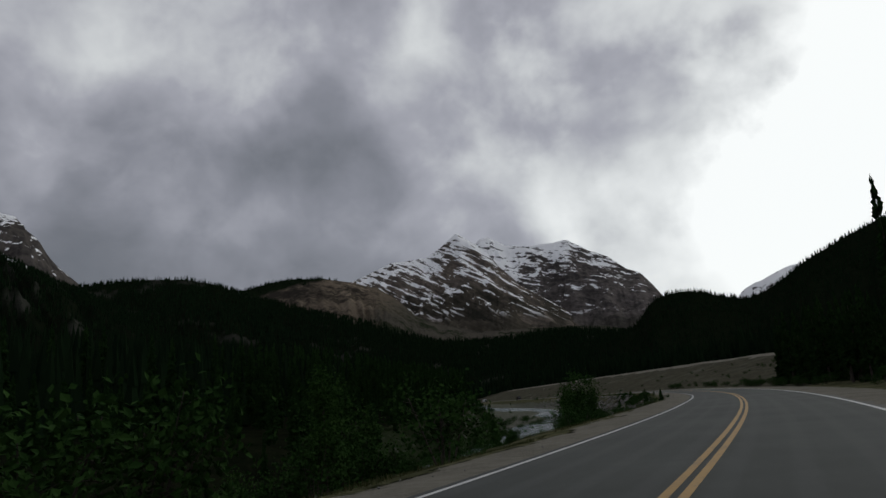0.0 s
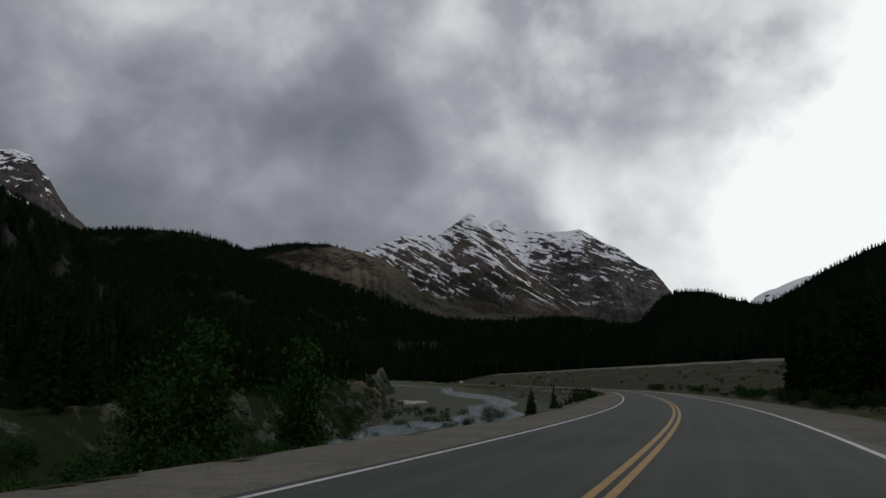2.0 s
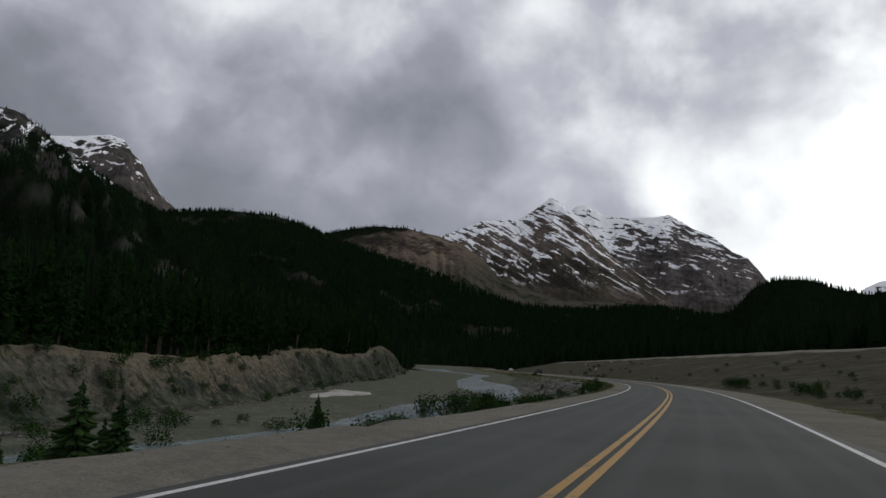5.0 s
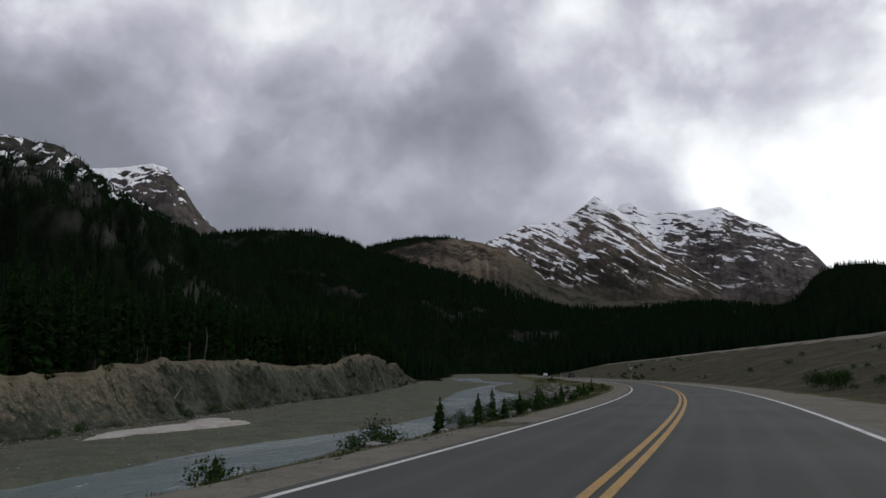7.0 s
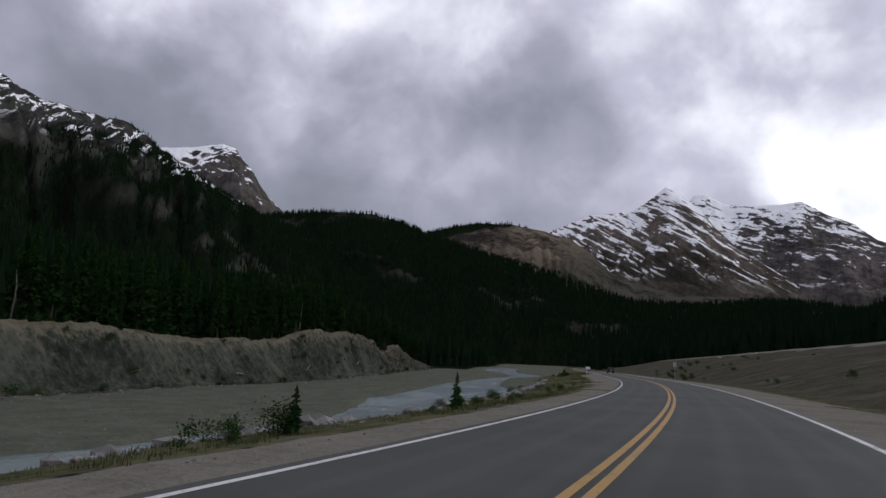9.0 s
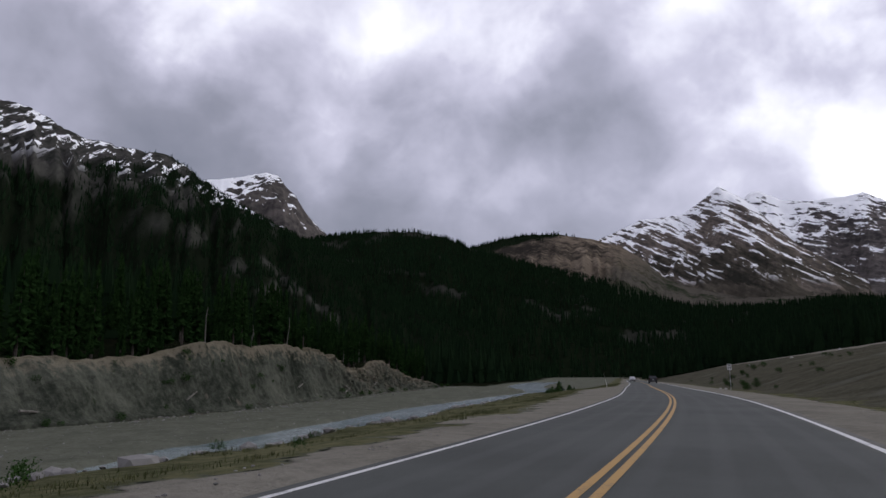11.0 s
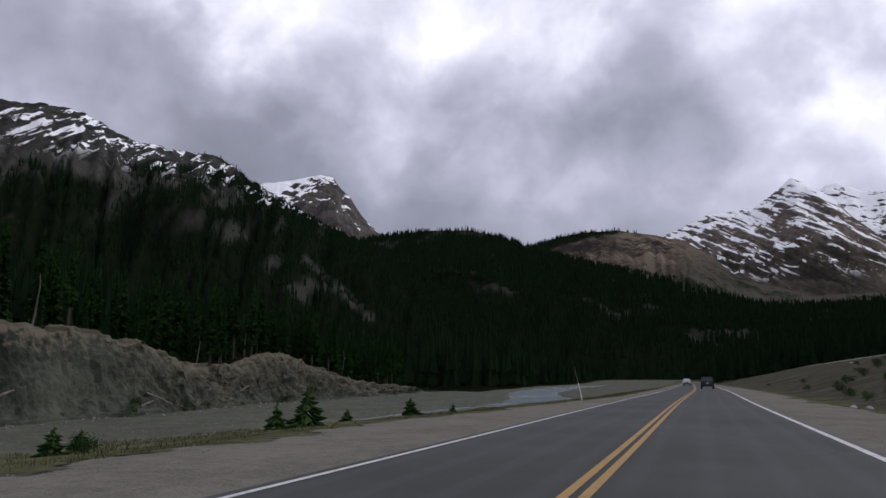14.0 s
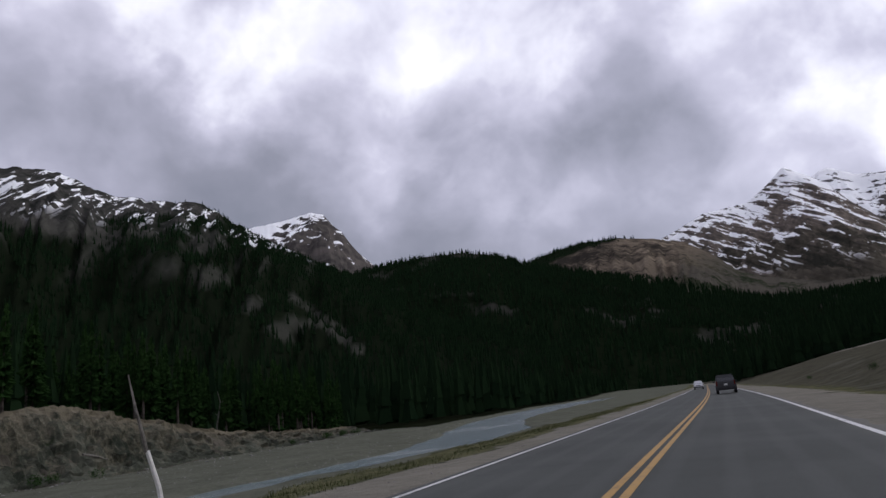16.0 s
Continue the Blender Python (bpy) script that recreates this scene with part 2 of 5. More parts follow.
def bank_material():
    """Grey glacial till with a tan topsoil layer, stained by seepage."""
    m, T, b = material("bank_soil")
    P = pos(T)
    v = T.n("ShaderNodeAttribute", name="layer").outputs["Fac"]
    n1, n2, n3 = T.noise(P, 0.16, 4.0, 0.6), T.noise(P, 1.1, 5.0, 0.65), T.noise(P, 7.0, 4.0, 0.7)
    f = T.math("ADD", T.math("MULTIPLY", n1, 0.50), T.math("ADD", T.math("MULTIPLY", n2, 0.36), T.math("MULTIPLY", n3, 0.14)))
    tan = T.n("ShaderNodeAttribute", name="tan").outputs["Fac"]
    over = T.n("ShaderNodeAttribute", name="overgrown").outputs["Fac"]
    n4 = T.noise(P, 2.6, 6.0, 0.72, 0.4)
    slab = T.noise(P, 0.28, 3.0, 0.55)
    f = T.math("ADD", T.math("MULTIPLY", f, 0.8), T.math("MULTIPLY", n4, 0.2))
    c = T.mix(T.ramp(f, 0.38, 0.62), (0.023, 0.027, 0.020), (0.104, 0.109, 0.085))
    ochre = T.mix(T.ramp(n4, 0.35, 0.65), (0.066, 0.058, 0.040), (0.205, 0.182, 0.132))
    c = T.mix(T.math("MULTIPLY", tan, T.ramp(T.math("ADD", T.math("ADD", T.math("MULTIPLY", n2, 0.55), T.math("MULTIPLY", slab, 0.45)), T.math("MULTIPLY", v, 0.25)), 0.54, 0.68)), c, ochre)
    # seams and holes in the broken rock
    vor = T.n("ShaderNodeTexVoronoi", feature="DISTANCE_TO_EDGE")
    T.put(vor.inputs["Vector"], T.vec("ADD", P, T.scaled(P, (0.0, 0.0, 0.6))))
    vor.inputs["Scale"].default_value = 1.4
    c = T.mix(T.math("MULTIPLY", T.ramp(vor.outputs["Distance"], 0.10, 0.02), T.math("MULTIPLY", T.ramp(n4, 0.46, 0.62), T.math("ADD", 0.15, T.math("MULTIPLY", tan, 0.6)))), c, (0.018, 0.018, 0.015))
    top = T.ramp(T.math("ADD", v, T.math("MULTIPLY", T.math("SUBTRACT", n2, 0.5), 0.75)), 0.64, 0.82)
    c = T.mix(T.math("MULTIPLY", top, T.math("SUBTRACT", 0.8, T.math("MULTIPLY", over, 0.6))), c, T.mix(n3, (0.122, 0.104, 0.072), (0.228, 0.200, 0.146)))
    stain = T.noise(T.scaled(P, (0.8, 0.8, 0.25)), 0.55, 5.0, 0.65, 0.5)
    plant = T.ramp(T.math("ADD", stain, T.math("MULTIPLY", T.math("SUBTRACT", over, 0.5), 0.34)), 0.50, 0.60)
    c = T.mix(T.math("MULTIPLY", plant, 0.92), c, T.mix(n3, (0.009, 0.016, 0.006), (0.028, 0.040, 0.016)))
    turf = T.ramp(T.math("ADD", v, T.math("MULTIPLY", T.math("SUBTRACT", n2, 0.5), 0.10)), 0.925, 0.955)
    c = T.mix(turf, c, T.mix(n3, (0.020, 0.022, 0.012), (0.055, 0.052, 0.030)))
    T.put(b.inputs["Base Color"], c)
    b.inputs["Roughness"].default_value = 0.95
    b.inputs["Specular IOR Level"].default_value = 0.0
    bump(T, b, T.math("ADD", n2, T.math("MULTIPLY", n3, 0.5)), 0.8, 0.08)


def water_material():
    m, T, b = material("river_water")
    P = pos(T)
    r1 = T.noise(T.scaled(P, (1.0, 0.45, 1.0)), 0.55, 4.0, 0.6, 0.6)
    r2 = T.noise(P, 3.2, 4.0, 0.6)
    silt = T.ramp(T.noise(T.scaled(P, (1.0, 0.35, 1.0)), 0.10, 4.0, 0.6, 1.0), 0.42, 0.62)
    c = T.mix(silt, (0.135, 0.178, 0.180), (0.225, 0.265, 0.262))
    white = T.math("MULTIPLY", T.ramp(r1, 0.60, 0.72), T.ramp(r2, 0.45, 0.6))
    c = T.mix(T.math("MULTIPLY", white, 0.7), c, (0.55, 0.58, 0.58))
    T.put(b.inputs["Base Color"], c)
    b.inputs["Roughness"].default_value = 0.22
    b.inputs["IOR"].default_value = 1.33
    bump(T, b, T.math("ADD", r1, T.math("MULTIPLY", r2, 0.4)), 0.5, 0.12)
    return m


def mountain_material(name, rock_a, rock_b, low, band, snow_lo, snow_hi, snow_amount, wood_top, wood_amount, band_tilt=0.0, fold=9000.0, snow_x=(0, 1, 0, 0), hole_at=0.64, grain=(0.15, 0.18, 1.0), skew=0.0, y_tilt=0.0, blotch=0.30, flat=0.35):
    """Banded rock with snow lying in streaks above snow_lo, scree below and woods up to wood_top (heights in metres)."""
    m, T, b = material(name)
    P = pos(T)
    sep = T.n("ShaderNodeSeparateXYZ")
    T.link(P, sep.inputs[0])
    x, y, z = sep.outputs
    t = T.math("ADD", z, T.math("MULTIPLY", T.math("MINIMUM", x, fold), band_tilt))
    t = T.math("ADD", t, T.math("MULTIPLY", y, y_tilt))
    bare = T.n("ShaderNodeAttribute", name="bare").outputs["Fac"]
    cb = T.n("ShaderNodeCombineXYZ")
    T.put(cb.inputs[0], T.math("MULTIPLY", T.math("ADD", x, T.math("MULTIPLY", z, skew)), band * grain[0]))
    T.put(cb.inputs[1], T.math("MULTIPLY", y, band * grain[1]))
    T.put(cb.inputs[2], T.math("MULTIPLY", t, band * grain[2]))
    Q = cb.outputs[0]
    strata = T.noise(Q, 1.0, 8.0, 0.64, 0.35)
    patch = T.noise(P, 0.0060, 5.0, 0.6)
    fine = T.noise(P, 0.05, 8.0, 0.68)
    rock = T.mix(T.ramp(T.math("ADD", T.math("MULTIPLY", strata, 0.6), T.math("MULTIPLY", fine, 0.4)), 0.38, 0.62), rock_a, rock_b)
    c = T.mix(T.math("MULTIPLY", T.ramp(T.math("ADD", z, T.math("MULTIPLY", patch, 260.0)), snow_lo + 170, snow_lo - 40), 0.9), rock, low)
    # woods below the tree line, shade between the trees put into their floor colour
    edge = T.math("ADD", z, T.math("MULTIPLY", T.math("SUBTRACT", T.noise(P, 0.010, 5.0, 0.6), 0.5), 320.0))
    shaded_wood = T.math("MULTIPLY", T.ramp(edge, wood_top + 40, wood_top - 40), wood_amount)
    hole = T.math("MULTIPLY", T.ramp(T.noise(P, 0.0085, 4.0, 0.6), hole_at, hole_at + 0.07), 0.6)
    shaded_wood = T.math("MULTIPLY", shaded_wood, T.math("SUBTRACT", 1.0, T.math("MAXIMUM", hole, T.math("MULTIPLY", bare, T.ramp(fine, 0.28, 0.5, 0.45, 1.0)))))
    c = T.mix(shaded_wood, c, T.mix(fine, (0.003, 0.006, 0.003), (0.011, 0.016, 0.008)))
    # snow
    nz = T.n("ShaderNodeSeparateXYZ")
    T.link(T.n("ShaderNodeNewGeometry").outputs["Normal"], nz.inputs[0])
    f = T.math("ADD", T.math("MULTIPLY", strata, 0.82), T.math("MULTIPLY", fine, 0.18))
    f = T.math("ADD", f, T.math("MULTIPLY", T.math("SUBTRACT", patch, 0.5), blotch))
    f = T.math("ADD", f, T.math("MULTIPLY", T.ramp(z, snow_lo, snow_hi, -0.055, 0.055), 1.0))
    f = T.math("ADD", f, T.ramp(x, *snow_x))
    f = T.math("ADD", f, T.math("MULTIPLY", T.math("SUBTRACT", nz.outputs[2], 0.75), flat))
    snow = T.math("MULTIPLY", T.ramp(f, 0.521 - snow_amount, 0.531 - snow_amount), T.ramp(z, snow_lo - 40, snow_lo + 40))
    c = T.mix(snow, c, (0.93, 0.94, 0.95))
    T.put(b.inputs["Base Color"], c)
    b.inputs["Roughness"].default_value = 0.95
    b.inputs["Specular IOR Level"].default_value = 0.0
    bump(T, b, T.math("ADD", strata, fine), 0.8, 5.0)
    return m


asphalt_material()
ground_material()
bank_material()
water_material()
paint_material("yellow_paint", (0.38, 0.222, 0.055), (0.16, 0.115, 0.06))
paint_material("white_paint", (0.60, 0.60, 0.58), (0.24, 0.24, 0.24))
simple("far_needles", (0.005, 0.012, 0.006), (0.013, 0.026, 0.011), 0.06, 1.0, island=True, spec=0.0)
simple("needles", (0.0065, 0.019, 0.0055), (0.024, 0.052, 0.0145), 0.9, 1.0, spec=0.0)
simple("young_needles", (0.012, 0.030, 0.010), (0.045, 0.080, 0.026), 0.9, 1.0, spec=0.0)
simple("poplar_leaves", (0.013, 0.040, 0.007), (0.044, 0.092, 0.020), 0.8, 0.9, island=True, spec=0.05)
simple("leaves", (0.009, 0.029, 0.006), (0.036, 0.080, 0.017), 0.8, 0.9, island=True, spec=0.05)
simple("bark", (0.025, 0.020, 0.016), (0.075, 0.064, 0.052), 3.0, 0.95, relief=0.02)
simple("dead_wood", (0.085, 0.078, 0.066), (0.22, 0.205, 0.18), 3.0, 0.9, relief=0.02)
simple("bleached_wood", (0.55, 0.54, 0.50), (0.75, 0.74, 0.70), 4.0, 0.8, relief=0.01)
simple("stone", (0.12, 0.115, 0.11), (0.27, 0.26, 0.245), 1.2, 0.95, island=True, relief=0.03)
simple("pale_stone", (0.24, 0.235, 0.22), (0.42, 0.405, 0.38), 1.2, 0.95, relief=0.03)
simple("pale_silt", (0.30, 0.28, 0.25), (0.44, 0.42, 0.38), 0.5, 0.95, relief=0.03)
simple("grass_blades", (0.038, 0.052, 0.018), (0.105, 0.104, 0.044), 0.3, 0.9, island=True, spec=0.1)
simple("car_black", (0.008, 0.009, 0.011), (0.014, 0.015, 0.018), 0.5, 0.28, spec=0.5)
simple("car_white", (0.60, 0.61, 0.62), (0.68, 0.69, 0.70), 0.5, 0.3, spec=0.5)
simple("car_glass", (0.012, 0.014, 0.016), (0.022, 0.025, 0.027), 0.6, 0.06, spec=0.7)
simple("rubber", (0.012, 0.012, 0.012), (0.03, 0.03, 0.03), 9.0, 0.9)
simple("alloy", (0.25, 0.25, 0.26), (0.4, 0.4, 0.41), 5.0, 0.4, 0.8)
simple("tail_red", (0.07, 0.006, 0.005), (0.12, 0.010, 0.007), 5.0, 0.2, spec=0.5)
simple("lamp_clear", (0.55, 0.56, 0.58), (0.72, 0.73, 0.75), 8.0, 0.15, spec=0.6)
simple("black_plastic", (0.012, 0.012, 0.013), (0.028, 0.028, 0.030), 8.0, 0.6)
simple("sign_white", (0.46, 0.46, 0.45), (0.60, 0.60, 0.58), 3.0, 0.5)
simple("sign_black", (0.015, 0.015, 0.016), (0.03, 0.03, 0.03), 3.0, 0.6)
simple("galvanised", (0.30, 0.31, 0.32), (0.46, 0.47, 0.48), 6.0, 0.45, 0.7)
mountain_material("snowy_massif", (0.070, 0.062, 0.056), (0.230, 0.190, 0.155), (0.155, 0.134, 0.108), 0.042, 350, 860, 0.021, 500, 0.62, 0.60, 9000.0, (-900, 100, 0.0, 0.0), 0.52, (0.20, 0.12, 1.0), blotch=0.26, flat=0.10)
mountain_material("snowy_cliff", (0.048, 0.045, 0.044), (0.165, 0.146, 0.134), (0.125, 0.112, 0.098), 0.042, 380, 980, 0.008, 330, 0.5, 0.22, 9000.0, (-420, 450, 0.07, -0.045), 0.64, (0.26, 0.2, 1.0), blotch=0.30, flat=0.12)
mountain_material("snowy_side_peak", (0.045, 0.042, 0.040), (0.118, 0.105, 0.094), (0.120, 0.106, 0.088), 0.024, 420, 900, 0.004, 300, 0.8, -0.35, 9000.0, (-2050, -1935, 0.20, -0.014), 0.64, (0.5, 0.5, 0.9))
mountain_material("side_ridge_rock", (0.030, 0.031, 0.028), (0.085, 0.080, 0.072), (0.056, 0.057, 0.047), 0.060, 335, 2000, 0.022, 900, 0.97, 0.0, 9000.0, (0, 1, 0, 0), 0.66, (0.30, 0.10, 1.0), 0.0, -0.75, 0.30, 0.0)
mountain_material("far_snow_peak", (0.07, 0.065, 0.065), (0.15, 0.14, 0.135), (0.14, 0.13, 0.12), 0.020, 250, 500, 0.06, 100, 0.2, 0.3)
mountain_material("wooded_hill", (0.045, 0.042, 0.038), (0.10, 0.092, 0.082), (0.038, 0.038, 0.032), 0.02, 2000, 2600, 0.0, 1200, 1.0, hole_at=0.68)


def scree_material():
    """Bare slide of brown and tan debris in slanting gullies, with woods above its upper left edge."""
    m, T, b = material("slide_scree")
    P = pos(T)
    sep = T.n("ShaderNodeSeparateXYZ")
    T.link(P, sep.inputs[0])
    x, y, z = sep.outputs
    cb = T.n("ShaderNodeCombineXYZ")
    T.put(cb.inputs[0], T.math("MULTIPLY", T.math("ADD", x, T.math("MULTIPLY", z, 1.3)), 0.020))
    T.put(cb.inputs[1], T.math("MULTIPLY", y, 0.006))
    T.put(cb.inputs[2], T.math("MULTIPLY", z, 0.006))
    gully = T.noise(cb.outputs[0], 1.0, 5.0, 0.62, 0.4)
    broad, fine = T.noise(P, 0.0065, 5.0, 0.6), T.noise(P, 0.045, 8.0, 0.70)
    f = T.math("ADD", T.math("MULTIPLY", gully, 0.22), T.math("ADD", T.math("MULTIPLY", broad, 0.42), T.math("MULTIPLY", fine, 0.36)))
    f = T.math("ADD", f, T.ramp(x, -940, -680, -0.06, 0.04))
    c = T.mix(T.ramp(f, 0.42, 0.57), (0.034, 0.030, 0.025), (0.155, 0.126, 0.094))
    c = T.mix(T.math("MULTIPLY", T.ramp(T.math("ADD", T.math("MULTIPLY", gully, 0.6), T.math("MULTIPLY", fine, 0.4)), 0.55, 0.62), 0.7), c, (0.25, 0.205, 0.152))
    foot = T.math("MULTIPLY", T.ramp(T.math("ADD", x, T.math("MULTIPLY", T.math("SUBTRACT", broad, 0.5), 300.0)), -660, -480), 0.95)
    c = T.mix(foot, c, T.mix(T.ramp(T.math("ADD", T.math("MULTIPLY", broad, 0.6), T.math("MULTIPLY", fine, 0.4)), 0.44, 0.56), (0.018, 0.026, 0.014), (0.076, 0.069, 0.057)))
    line = T.math("SUBTRACT", T.math("SUBTRACT", z, 432.0), T.math("MULTIPLY", T.math("ADD", x, 1014.0), 0.43))
    line = T.math("ADD", line, T.math("MULTIPLY", T.math("SUBTRACT", fine, 0.5), 90.0))
    c = T.mix(T.ramp(line, -14, 6), c, (0.010, 0.015, 0.008))
    T.put(b.inputs["Base Color"], c)
    b.inputs["Roughness"].default_value = 1.0
    b.inputs["Specular IOR Level"].default_value = 0.0
    bump(T, b, T.math("ADD", gully, fine), 0.9, 5.0)


scree_material()

# ---------------------------------------------------------------- numbers and noise


def lattice(ix, iy, seed):
    h = (ix * 374761393 + iy * 668265263 + seed * 974711) & 0x7FFFFFFF
    h = ((h ^ (h >> 13)) * 1274126177) & 0x7FFFFFFF
    return ((h ^ (h >> 16)) & 0xFFFF) / 65535.0


def vnoise(x, y, seed=0):
    x, y = np.asarray(x, float), np.asarray(y, float)
    ix, iy = np.floor(x).astype(np.int64), np.floor(y).astype(np.int64)
    fx, fy = x - ix, y - iy
    fx, fy = fx * fx * (3 - 2 * fx), fy * fy * (3 - 2 * fy)
    a, b = lattice(ix, iy, seed), lattice(ix + 1, iy, seed)
    c, d = lattice(ix, iy + 1, seed), lattice(ix + 1, iy + 1, seed)
    return (a * (1 - fx) + b * fx) * (1 - fy) + (c * (1 - fx) + d * fx) * fy


def fbm(x, y, octaves=4, seed=0, gain=0.5):
    """Fractal noise about 0, roughly -0.5 to 0.5."""
    total, amp, norm = 0.0, 1.0, 0.0
    for k in range(octaves):
        total = total + amp * (vnoise(np.asarray(x) * 2 ** k + 13.7 * k, np.asarray(y) * 2 ** k - 7.3 * k, seed + k) - 0.5)
        norm += amp
        amp *= gain
    return total / norm


def smooth(a, b, x):
    t = np.clip((np.asarray(x, float) - a) / (b - a), 0, 1)
    return t * t * (3 - 2 * t)


def along(table, s):
    return np.interp(s, [r[0] for r in table], [r[1] for r in table])


# ---------------------------------------------------------------- the road's line
S = np.arange(-160.0, 1300.0, 1.0)
PSI = np.radians(np.interp(S, STATION, HEADING))
PSI = np.convolve(np.pad(PSI, 10, mode="edge"), np.ones(21) / 21, "valid")
RX = np.cumsum(-np.sin(PSI)) + 0.5 * np.sin(PSI)
RY = np.cumsum(np.cos(PSI)) - 0.5 * np.cos(PSI)
RX = RX - np.interp(0, S, RX) - EYE_OFF * np.cos(PSI)
RY = RY - np.interp(0, S, RY) - EYE_OFF * np.sin(PSI)


def road_xy(s, off):
    """A place by metres along the yellow line and metres to its left."""
    a = np.interp(s, S, PSI)
    return np.interp(s, S, RX) - np.cos(a) * off, np.interp(s, S, RY) - np.sin(a) * off


def road_so(x, y):
    x, y = np.atleast_1d(x).astype(float), np.atleast_1d(y).astype(float)
    s, off = np.empty_like(x), np.empty_like(x)
    for i in range(0, len(x), 4000):
        px, py = x[i:i + 4000, None], y[i:i + 4000, None]
        j = ((px - RX[None, ::4]) ** 2 + (py - RY[None, ::4]) ** 2).argmin(1) * 4
        dx, dy = x[i:i + 4000] - RX[j], y[i:i + 4000] - RY[j]
        a = PSI[j]
        s[i:i + 4000] = S[j] - np.sin(a) * dx + np.cos(a) * dy
        off[i:i + 4000] = -np.cos(a) * dx - np.sin(a) * dy
    return s, off


LEFT_LINE = [(-160, 3.36), (45, 3.30), (75, 3.05), (215, 2.95), (250, 3.36), (1300, 3.39)]
RIGHT_EDGE = -3.82
SHOULDER = [(-160, 5.2), (0, 5.1), (20, 5.1), (27, 5.7), (42, 6.0), (52, 6.0), (62, 5.5), (85, 5.9), (102, 5.8), (118, 4.8), (150, 4.4), (210, 4.5), (240, 5.6), (255, 6.6), (286, 7.6), (305, 6.6), (325, 5.0), (400, 5.5), (1300, 5.5)]
VERGE = [(-160, 2.5), (30, 2.0), (60, 0.6), (130, 0.8), (165, 1.5), (190, 2.6), (240, 4.0), (290, 5.0), (330, 4.0), (420, 3.0), (1300, 3.0)]
BED = [(-160, -3.3), (230, -3.2), (270, -2.9), (320, -2.2), (345, -1.75), (400, -1.3), (560, -0.9), (1300, -0.6)]
CHANNEL = [(-160, 17), (60, 17.5), (80, 19.5), (96, 20.8), (112, 22.3), (127, 21.8), (145, 20.8), (160, 23.2), (176, 25), (190, 23), (205, 21), (225, 20.2), (240, 22.3), (250, 23.2), (268, 23.5), (285, 23.8), (300, 25.5), (318, 26.5), (332, 25), (345, 23.5), (365, 22), (385, 24), (420, 34), (560, 44), (1300, 60)]
HALF = [(-160, 5), (60, 6), (80, 5.5), (96, 5), (112, 4.6), (127, 3.6), (145, 3.4), (160, 3.2), (176, 3.2), (190, 2.8), (225, 2.8), (240, 4.6), (250, 5.6), (268, 6.3), (285, 5.9), (300, 4.2), (318, 2.4), (330, 1.5), (345, 1.2), (358, 2.0), (372, 3.4), (385, 4.4), (405, 4.0), (430, 5), (560, 8), (1300, 10)]
BANK = [(-160, 24), (60, 23), (84, 24.5), (97, 26.3), (112, 30), (135, 35), (160, 40.5), (180, 46), (215, 52), (250, 55), (271, 52), (290, 50), (310, 51), (350, 52), (400, 54), (430, 63), (470, 85), (560, 120), (1300, 300)]
BANK_H = [(-160, 2.6), (60, 2.8), (85, 3.0), (97, 3.3), (112, 3.9), (135, 3.7), (160, 3.8), (180, 4.5), (205, 5.8), (222, 6.2), (240, 5.6), (258, 5.2), (276, 5.8), (290, 7.8), (302, 8.4), (318, 7.4), (330, 6.0), (338, 4.8), (344, 4.8), (351, 6.4), (358, 6.2), (366, 4.4), (376, 2.8), (392, 1.6), (420, 0.9), (470, 0.7), (1300, 0.6)]
END = (np.interp(309, S, RX), np.interp(309, S, RY))
END_A = math.radians(15.3)


def beside_end(x, y):
    """Metres to the right of the road's last straight stretch."""
    return math.cos(END_A) * (x - END[0]) + math.sin(END_A) * (y - END[1])


def bank_at(s):
    """The foot of the cut bank: metres left of the yellow line."""
    s = np.asarray(s, float)
    return along(BANK, s) + 4.0 * fbm(s / 7.0, s * 0 + 3.3, 3, 5) + 2.5 * fbm(s / 31.0, s * 0 + 1.3, 2, 8)


